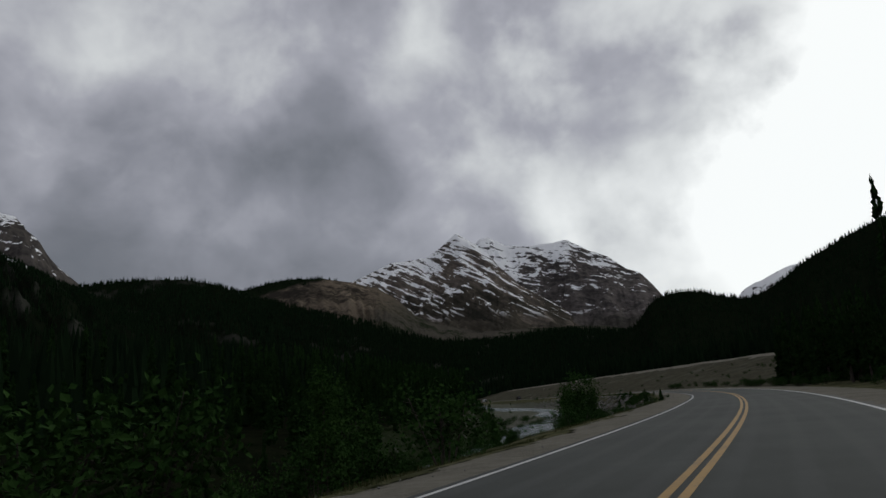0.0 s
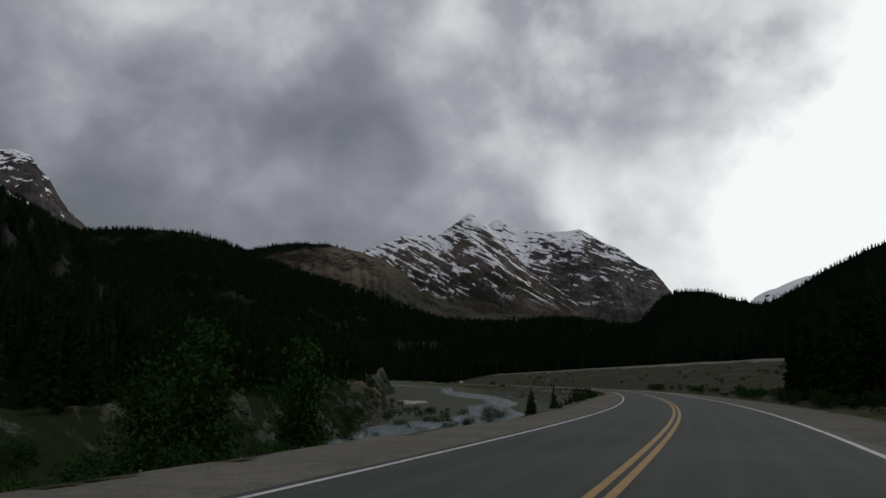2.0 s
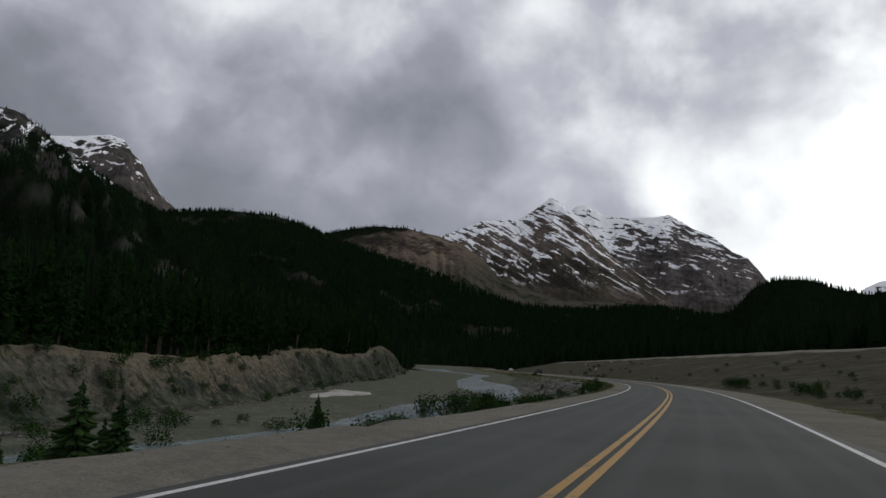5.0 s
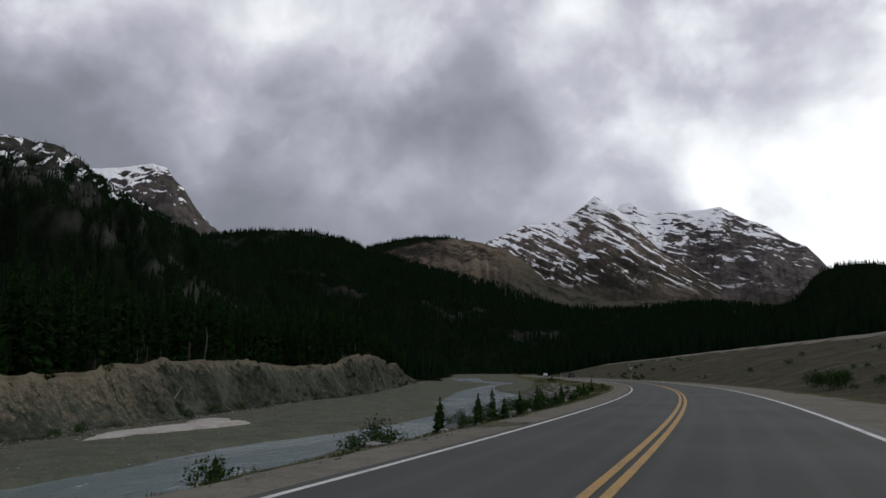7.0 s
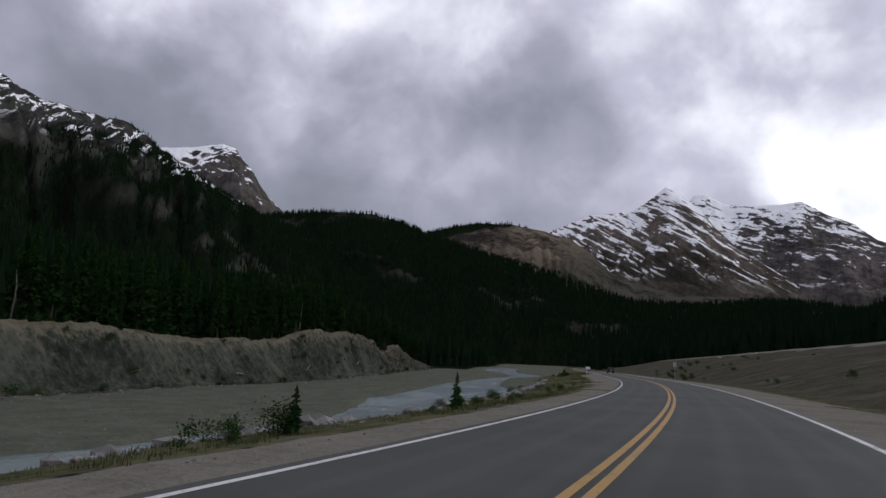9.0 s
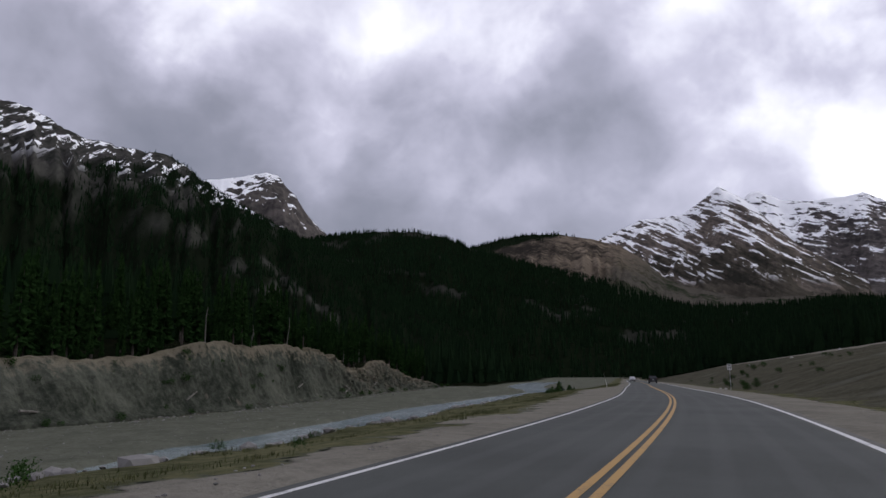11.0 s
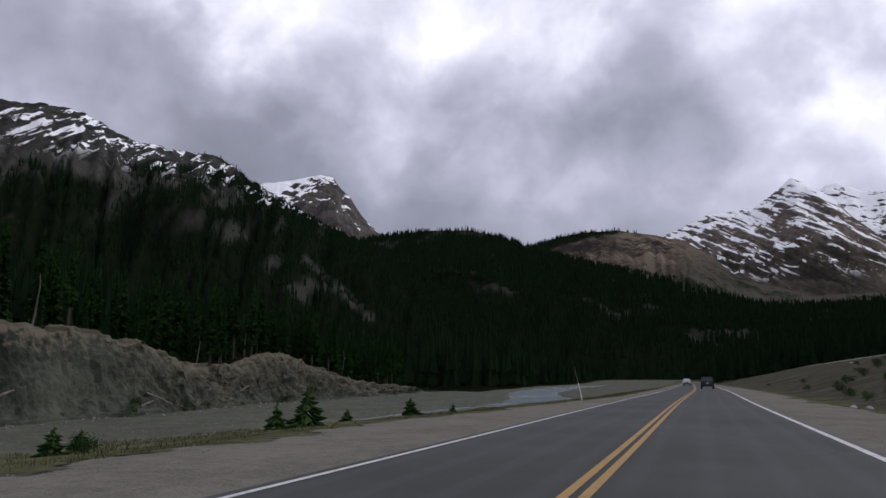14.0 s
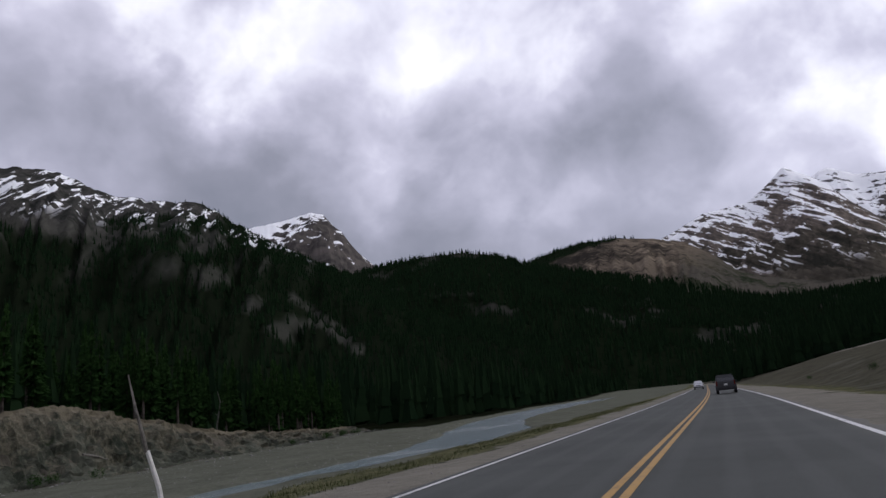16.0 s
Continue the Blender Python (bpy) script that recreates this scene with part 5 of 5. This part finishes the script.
    places += [(176, -13.5, 1.3), (178, -15, 1.1), (174, -14.6, 1.0), (166, -13, 1.0), (181, -17, 0.9), (160, -14, 0.9), (306, -11, 0.7), (309, -12.5, 0.8), (315, -12, 0.9), (318, -14, 0.8), (304, -10.5, 0.5), (325, -13, 0.8), (334, -12, 0.7), (345, -13, 0.9), (352, -15, 1.0), (360, -18, 1.0), (340, -16, 0.8), (372, -22, 1.2), (330, -19, 0.9), (384, -26, 1.2)]
    for k in range(26):
        s = rnd.uniform(112, 150)
        places.append((s, -rnd.uniform(11, 24), rnd.uniform(0.6, 1.4)))
    for k in range(36):
        s = rnd.uniform(-15, 112)
        places.append((s, -rnd.uniform(10.5, 15), rnd.uniform(0.6, 1.6)))
    scatter(bush, places, rnd, 0.3)
    scrub = [(leafy("willow_bush", "low shrub", 1, 0.75, 340, 0.105, rnd), 1) for k in range(3)]
    places = []
    for k in range(110):
        s = rnd.uniform(36, 60)
        places.append((s, 7.4 + rnd.random() ** 1.3 * 12, rnd.uniform(0.3, 0.7)))
    for k in range(60):
        s = rnd.uniform(70, 140)
        places.append((s, rnd.uniform(20, 30) + 0.05 * (s - 70), rnd.uniform(0.5, 1.3)))
    for k in range(50):
        s = rnd.uniform(116, 200)
        places.append((s, -rnd.uniform(13, 40), rnd.uniform(0.5, 1.3)))
    for k in range(60):
        s = rnd.uniform(112, 232)
        places.append((s, float(along(SHOULDER, s)) + rnd.uniform(0.9, 4.5), rnd.uniform(0.2, 0.5)))
    for k in range(45):
        s = rnd.uniform(118, 420)
        places.append((s, -rnd.uniform(11, 38), rnd.uniform(0.35, 1.0)))
    for k in range(40):
        s = rnd.uniform(150, 420)
        places.append((s, float(along(BANK, s)) - rnd.uniform(0, 3), rnd.uniform(0.5, 1.3)))
    merged(scrub, places, rnd, "low_shrubs", "low scattered green shrubs on verge, meadow and bank foot", "leaves", "foliage", "shrubs")
    places = []
    for k in range(130):
        s = rnd.uniform(72, 168) if k < 100 else rnd.uniform(168, 330)
        places.append((s, float(bank_at(s)) + rnd.uniform(0.0, 4.6), rnd.uniform(0.4, 1.3)))
    merged(scrub, places, rnd, "bank_shrubs", "dark green shrubs growing on the eroded bank", "leaves", "foliage", "shrubs", True)
    forget(scrub)
    forget(bush)


# ---------------------------------------------------------------- dead wood


def bent_pole(bm, pts, radii, sides=7):
    for k in range(len(pts) - 1):
        stem(bm, pts[k], pts[k + 1], radii[k], radii[k + 1], sides)


def build_dead_wood():
    rnd = random.Random(5)
    base = pose(-12.6, 309.45, -0.1)
    pole = tagged(empty("leaning_snag", base), "thin leaning dead trunk, bleached white below and grey above", "dead tree")
    lean = Vector((-0.52, -0.86, 0))

    def at(h, out):
        return lean * out + Vector((0, 0, h))

    bm = bmesh.new()
    bent_pole(bm, [at(-0.4, 0), at(0.15, 0.0), at(0.6, 0.07), at(1.12, 0.22)], [0.04, 0.037, 0.035, 0.03])
    part("lower_trunk", bm, "bleached_wood", pole, "bark-free white lower trunk")
    bm = bmesh.new()
    bent_pole(bm, [at(1.10, 0.23), at(1.3, 0.27), at(1.75, 0.38), at(2.2, 0.47)], [0.03, 0.026, 0.02, 0.008])
    part("upper_trunk", bm, "dead_wood", pole, "thin grey broken upper trunk")
    snag = []
    for k in range(3):
        root = tagged(empty("dead_tree"), "bare grey dead tree trunk at the forest edge", "dead tree", "dead trees at the forest edge")
        bm = bmesh.new()
        p = [Vector((0, 0, -0.3))]
        for j in range(4):
            p.append(p[-1] + Vector((rnd.uniform(-0.25, 0.25), rnd.uniform(-0.25, 0.25), 1.5)))
        bent_pole(bm, p, [0.13, 0.11, 0.09, 0.06, 0.02])
        part("trunk", bm, "dead_wood", root)
        for j in range(3):
            bm = bmesh.new()
            q = p[2 + j % 2] + Vector((0, 0, rnd.uniform(-0.5, 0.9)))
            stem(bm, q, q + Vector((rnd.uniform(-0.7, 0.7), rnd.uniform(-0.7, 0.7), rnd.uniform(-0.1, 0.4))), 0.03, 0.008, 4)
            part("branch", bm, "dead_wood", root)
        snag.append((root, 6))
    scatter(snag, [(s, float(along(BANK, s)) + o, h) for s, o, h in ((318, 7.0, 6.0), (341, 6.4, 4.0), (296, 8, 5.5), (272, 7, 6), (250, 6.6, 5), (228, 7.4, 5.5), (206, 6.2, 4.2), (352, 7, 5), (372, 6.5, 4.5), (385, 8, 6), (165, 6.5, 4.5), (305, 6.0, 3.5))], rnd)
    forget(snag)
    for s, out, up, length, roll in ((312, 1.6, 2.6, 3.0, 0.5), (327, 0.8, 1.4, 4.2, -0.5), (325.5, 0.3, 0.9, 2.6, 0.45), (205, 1.6, 2.4, 3.6, 0.9), (199, 2.4, 3.6, 3.0, -0.8), (240, 1.2, 1.6, 3.4, 0.3), (262, 0.6, 1.0, 3.0, -0.2), (284, 1.4, 2.0, 2.6, 0.7), (357, 0.8, 1.2, 3.0, -0.4), (342, 1.0, 1.6, 2.4, 0.6)):
        foot = bank_top(s, float(bank_at(s)) + out * 0.7)
        root = tagged(empty("fallen_log", pose(foot.x, foot.y, foot.z + 0.12)), "pale fallen log lying against the eroded bank", "log", "fallen logs on the bank")
        bm = bmesh.new()
        d = Vector((-math.sin(END_A) * math.cos(roll), math.cos(END_A) * math.cos(roll), math.sin(roll) * 0.6)) * length / 2
        bent_pole(bm, [-d, Vector((0.05, 0, 0.06)), d], [0.13, 0.11, 0.06])
        part("trunk", bm, "dead_wood", root)
        bm = bmesh.new()
        stem(bm, d * 0.2, d * 0.2 + Vector((0.3, -0.2, 0.6)), 0.04, 0.012, 4)
        part("branch_stub", bm, "dead_wood", root)


# ---------------------------------------------------------------- stones, grass


def boulder_mesh(bm, size, rnd):
    bmesh.ops.create_icosphere(bm, subdivisions=2, radius=1.0)
    o = Vector((rnd.uniform(0, 90), rnd.uniform(0, 90), 0))
    for v in bm.verts:
        v.co *= 1 + 0.45 * noise.noise(v.co * 1.1 + o) + 0.15 * noise.noise(v.co * 3 + o)
        v.co = Vector((v.co.x * size[0], v.co.y * size[1], v.co.z * size[2]))


def build_stones():
    rnd = random.Random(23)
    for s, off, k in ((312.6, -9.3, 0.26), (313.8, -8.8, 0.20), (312.2, -8.5, 0.15), (421, -40, 0.5), (392, -44, 0.45), (445, -33, 0.5), (360, -45, 0.3)):
        bm = bmesh.new()
        boulder_mesh(bm, (k, k * 0.8, k * 0.6), rnd)
        me = bpy.data.meshes.new("boulder")
        bm.to_mesh(me)
        bm.free()
        me.materials.append(MATS["pale_stone"])
        ob = tagged(new("boulder", me), "pale grey boulder lying in the meadow grass", "boulder", "pale boulders")
        ob.matrix_basis = spot(s, off, -0.15 * k, rnd.uniform(0, 6))
    # cobbles: riprap on the river slope, stones on bars and shoulders
    rs = np.random.RandomState(4)
    s1 = rs.uniform(78, 225, 3200)
    o1 = along(SHOULDER, s1) + along(VERGE, s1) + rs.rand(3200) * 6.5
    s2 = rs.uniform(100, 420, 2200)
    o2 = along(CHANNEL, s2) + along(HALF, s2) + rs.rand(2200) ** 1.5 * np.maximum(along(BANK, s2) - along(CHANNEL, s2) - along(HALF, s2), 2)
    s3 = rs.uniform(-10, 400, 2600)
    o3 = np.where(rs.rand(2600) < 0.5, np.maximum(along(SHOULDER, s3) - rs.rand(2600) * 1.2, 4.05), -4.5 - rs.rand(2600) ** 0.8 * 5)
    s4 = rs.uniform(60, 430, 1600)
    o4 = bank_at(s4) - 0.6 - rs.rand(1600) ** 1.6 * 4.0
    s5 = np.concatenate([rs.uniform(150, 270, 700), rs.uniform(205, 232, 260)])
    o5 = along(SHOULDER, s5) + along(VERGE, s5) + 0.4 + rs.rand(960) * 5.5
    ss, oo = np.concatenate([s1, s2, s3, s4, s5]), np.concatenate([o1, o2, o3, o4, o5])
    size = np.concatenate([0.04 + 0.14 * rs.rand(3200) ** 2, rs.uniform(0.03, 0.10, 2200), rs.uniform(0.012, 0.035, 2600), 0.04 + 0.2 * rs.rand(1600) ** 3, 0.12 + 0.30 * rs.rand(960) ** 2])
    x, y = road_xy(ss, oo)
    z = ground_z(x, y, *road_so(x, y))
    n = len(x)
    bm = bmesh.new()
    bmesh.ops.create_icosphere(bm, subdivisions=1, radius=1.0)
    base = np.array([tuple(v.co) for v in bm.verts]) * (1.0, 0.8, 0.55)
    f = np.array([[v.index for v in face.verts] for face in bm.faces])
    bm.free()
    V = base[None] * size[:, None, None] * rs.uniform(0.65, 1.2, (n, 12, 1)) * rs.uniform(0.75, 1.25, (n, 1, 3))
    a = rs.uniform(0, 6.28, n)
    V = np.stack([V[..., 0] * np.cos(a)[:, None] - V[..., 1] * np.sin(a)[:, None], V[..., 0] * np.sin(a)[:, None] + V[..., 1] * np.cos(a)[:, None], V[..., 2]], -1)
    V += np.column_stack([x, y, z + size * 0.10])[:, None]
    me = mesh_from("loose_stones", V.reshape(-1, 3), (f[None] + np.arange(n)[:, None, None] * 12).reshape(-1, 3), "stone")
    tagged(new("loose_stones", me), "loose grey stones on shoulders, bars and river slope", "stones", kind="stuff")


def build_grass():
    rs = np.random.RandomState(6)
    n1, n2, n3 = 40000, 12000, 6000
    s1 = rs.uniform(-15, 400, n1)
    o1 = along(SHOULDER, s1) + 0.3 + rs.rand(n1) ** 1.1 * (along(VERGE, s1) + 2.0)
    s2 = rs.uniform(-15, 420, n2)
    o2 = -8.5 - rs.rand(n2) ** 1.6 * 28
    s3 = rs.uniform(150, 430, n3)
    o3 = along(BANK, s3) + 4.3 + rs.rand(n3) * 3
    s, o = np.concatenate([s1, s2, s3]), np.concatenate([o1, o2, o3])
    x, y = road_xy(s, o)
    ok = fbm(x / 4.0, y / 4.0, 3, 91) > -0.08
    x, y = x[ok], y[ok]
    z = ground_z(x, y)
    n = len(x)
    V = np.zeros((n, 4, 3, 3))
    h = rs.uniform(0.03, 0.08, n) * np.where(np.arange(n) % 9 == 0, 1.7, 1.0)
    for k in range(4):
        a = rs.uniform(0, 6.28, n)
        lean = rs.uniform(0.2, 0.8, n) * h
        px, py = x + rs.normal(0, 0.07, n), y + rs.normal(0, 0.07, n)
        w = 0.008 + 0.05 * h
        V[:, k, 0] = np.column_stack([px - np.sin(a) * w, py + np.cos(a) * w, z - 0.03])
        V[:, k, 1] = np.column_stack([px + np.sin(a) * w, py - np.cos(a) * w, z - 0.03])
        V[:, k, 2] = np.column_stack([px + np.cos(a) * lean, py + np.sin(a) * lean, z + h * rs.uniform(0.7, 1.2, n)])
    F = np.arange(n * 12).reshape(-1, 3)
    me = mesh_from("verge_grass", V.reshape(-1, 3), F, "grass_blades")
    tagged(new("verge_grass", me), "tufts of green and straw-coloured grass", "grass", kind="stuff")


def build_silt():
    """A pale silt bank at the foot of the cut bank."""
    for s, off, a, b in ((188, 40, 7.5, 2.2), (199, 43.5, 2.6, 1.2)):
        bm = bmesh.new()
        rings = []
        for r in (0.0, 0.35, 0.65, 0.85, 1.0, 1.12):
            ring = []
            for k in range(48):
                q = 6.2832 * k / 48
                e = Vector((math.cos(q), math.sin(q), 0))
                w = r * (1 + 0.5 * noise.noise(e * 1.6 + Vector((s, 0, 0))) + 0.22 * noise.noise(e * 5 + Vector((s, 3, 0))))
                up = 0.16 * (1 - r * r) + 0.05 * noise.noise(e * 3 * r + Vector((0, s, 0)))
                ring.append(bm.verts.new((e.x * b * w, e.y * a * w, up if r < 1.05 else -0.3)))
            rings.append(ring)
        for m in range(5):
            for k in range(48):
                bm.faces.new((rings[m][k], rings[m + 1][k], rings[m + 1][(k + 1) % 48], rings[m][(k + 1) % 48]))
        bmesh.ops.remove_doubles(bm, verts=bm.verts[:], dist=0.001)
        me = bpy.data.meshes.new("silt_bank")
        bm.to_mesh(me)
        bm.free()
        me.materials.append(MATS["pale_silt"])
        ob = tagged(new("silt_bank", me), "pale dried silt bank beside the river", "sandbank")
        ob.matrix_basis = spot(s, off, -0.08, float(np.interp(s, S, PSI)))


# ---------------------------------------------------------------- sign and cars


def block(bm, size, at=(0, 0, 0), bevel=0.0, taper=(1, 1), shift=0.0):
    """A box with bevelled edges; taper narrows its top, shift moves the top along y."""
    r = bmesh.ops.create_cube(bm, size=1.0)
    vs = r["verts"]
    for v in vs:
        up = v.co.z > 0
        v.co = Vector((v.co.x * size[0] * (taper[0] if up else 1), v.co.y * size[1] * (taper[1] if up else 1) + (shift if up else 0), v.co.z * size[2])) + Vector(at)
    if bevel:
        es = list({e for v in vs for e in v.link_edges})
        bmesh.ops.bevel(bm, geom=es, offset=bevel, segments=2, affect="EDGES")


def build_sign():
    root = tagged(empty("road_sign", spot(302, -8.6, 0.2, float(np.interp(302, S, PSI)) - 0.35)), "white upright traffic sign on a metal post", "road sign")
    bm = bmesh.new()
    block(bm, (0.05, 0.05, 3.4), (0, 0.03, 1.6), 0.008)
    part("post", bm, "galvanised", root, "grey steel post")
    bm = bmesh.new()
    block(bm, (0.50, 0.012, 0.70), (0, -0.012, 2.92), 0.004)
    board = part("board", bm, "sign_white", root, "white sign board")
    for w, h, x, z in ((0.32, 0.055, 0, 3.16), (0.27, 0.055, 0, 3.06), (0.11, 0.23, -0.10, 2.81), (0.11, 0.23, 0.10, 2.81)):
        bm = bmesh.new()
        block(bm, (w, 0.004, h), (x, -0.022, z))
        part("bar", bm, "sign_black", board, "black painted bar")


def wheel(parent, x, y, r=0.36):
    bm = bmesh.new()
    bmesh.ops.create_cone(bm, cap_ends=True, segments=24, radius1=r, radius2=r, depth=0.24, matrix=Matrix.Translation((x, y, r)) @ Matrix.Rotation(math.pi / 2, 4, "Y"))
    bmesh.ops.bevel(bm, geom=[e for e in bm.edges if e.calc_face_angle(0) > 1.0], offset=0.04, segments=2, affect="EDGES")
    tyre = part("wheel", bm, "rubber", parent, "black rubber tyre")
    bm = bmesh.new()
    bmesh.ops.create_cone(bm, cap_ends=True, segments=20, radius1=r * 0.62, radius2=r * 0.55, depth=0.26, matrix=Matrix.Translation((x, y, r)) @ Matrix.Rotation(math.pi / 2, 4, "Y"))
    part("rim", bm, "alloy", tyre, "grey alloy rim")


def car(name, label, paint, m, length=4.6, width=1.86, height=1.78):
    """A boxy sport utility vehicle; it faces +y."""
    root = tagged(empty(name, m), label, "car")
    L, W = length, width
    bm = bmesh.new()
    block(bm, (W, L, 0.62), (0, 0, 0.66), 0.09, (0.98, 0.985))
    block(bm, (W * 0.96, 1.15, 0.22), (0, L / 2 - 0.62, 0.98), 0.07, (0.94, 0.9), -0.04)
    for sx in (-1, 1):
        for y in (-L * 0.30, L * 0.31):
            block(bm, (0.10, 0.92, 0.16), (sx * (W / 2 - 0.03), y, 0.76), 0.04)
    body = part("body", bm, paint, root)
    bm = bmesh.new()
    block(bm, (W * 0.94, L * 0.66, height - 0.96), (0, -L * 0.14, (height + 0.94) / 2), 0.10, (0.84, 0.86), -0.06)
    part("cabin", bm, paint, root)
    zc = (height + 0.98) / 2 + 0.02
    back = -L * 0.14 - L * 0.33
    bm = bmesh.new()
    block(bm, (W * 0.76, 0.05, 0.44), (0, back + 0.055, zc), 0.02, (0.92, 1), 0.10)
    part("rear_window", bm, "car_glass", root, "dark tinted rear window")
    bm = bmesh.new()
    block(bm, (W * 0.78, 0.05, 0.46), (0, -L * 0.14 + L * 0.33 - 0.09, zc), 0.02, (0.9, 1), -0.22)
    part("windscreen", bm, "car_glass", root, "dark windscreen")
    for sx in (-1, 1):
        for y, l in ((-L * 0.36, 0.72), (-L * 0.16, 0.80), (L * 0.04, 0.78)):
            bm = bmesh.new()
            block(bm, (0.05, l, 0.40), (sx * (W * 0.94 / 2 - 0.075), y - 0.02, zc), 0.02, (1, 0.9))
            for v in bm.verts:
                v.co.x -= sx * (v.co.z - zc + 0.2) * 0.16
            part("side_window", bm, "car_glass", root, "dark side window")
        bm = bmesh.new()
        block(bm, (0.13, 0.06, 0.40), (sx * (W / 2 - 0.14), -L / 2 + 0.01, 0.98), 0.02)
        part("tail_light", bm, "tail_red", root, "red tail light")
        bm = bmesh.new()
        block(bm, (0.34, 0.06, 0.18), (sx * (W / 2 - 0.26), L / 2 - 0.01, 0.84), 0.03)
        part("headlight", bm, "lamp_clear", root, "clear headlight")
        bm = bmesh.new()
        block(bm, (0.24, 0.12, 0.16), (sx * (W / 2 + 0.08), L * 0.13, 1.14), 0.04)
        part("wing_mirror", bm, paint, root)
        bm = bmesh.new()
        block(bm, (0.045, L * 0.46, 0.04), (sx * W * 0.34, -L * 0.16, height + 0.05), 0.012)
        for y in (-L * 0.36, L * 0.03):
            block(bm, (0.05, 0.08, 0.07), (sx * W * 0.34, y, height + 0.01), 0.01)
        part("roof_rail", bm, "black_plastic", root, "black roof rail")
    bm = bmesh.new()
    block(bm, (W * 0.97, 0.24, 0.24), (0, -L / 2 + 0.02, 0.50), 0.05)
    part("rear_bumper", bm, "black_plastic", root, "black rear bumper")
    bm = bmesh.new()
    block(bm, (W * 0.97, 0.24, 0.24), (0, L / 2 - 0.02, 0.50), 0.05)
    part("front_bumper", bm, "black_plastic", root, "dark front bumper")
    bm = bmesh.new()
    block(bm, (W * 0.5, 0.06, 0.17), (0, L / 2 + 0.005, 0.82), 0.02)
    part("grille", bm, "black_plastic", root, "black grille")
    bm = bmesh.new()
    block(bm, (0.31, 0.02, 0.15), (0, -L / 2 - 0.008, 0.86), 0.004)
    part("number_plate", bm, "sign_white", root, "plain white number plate")
    for sx in (-1, 1):
        for y in (-L * 0.30, L * 0.31):
            wheel(root, sx * (W / 2 - 0.12), y)
    return root


def build_cars():
    def on_road(s, off, back):
        x, y = road_xy(s, off)
        return pose(float(x), float(y), -0.005, 0, 0, math.degrees(float(np.interp(s, S, PSI))) + (180 if back else 0))

    car("suv", "black sport utility vehicle driving on the road", "car_black", on_road(382, -1.75, False))
    car("suv", "white sport utility vehicle in the oncoming lane", "car_white", on_road(466, 1.75, True))


build_cars()
build_sign()
build_dead_wood()
build_silt()
build_plants()
build_stones()
build_grass()
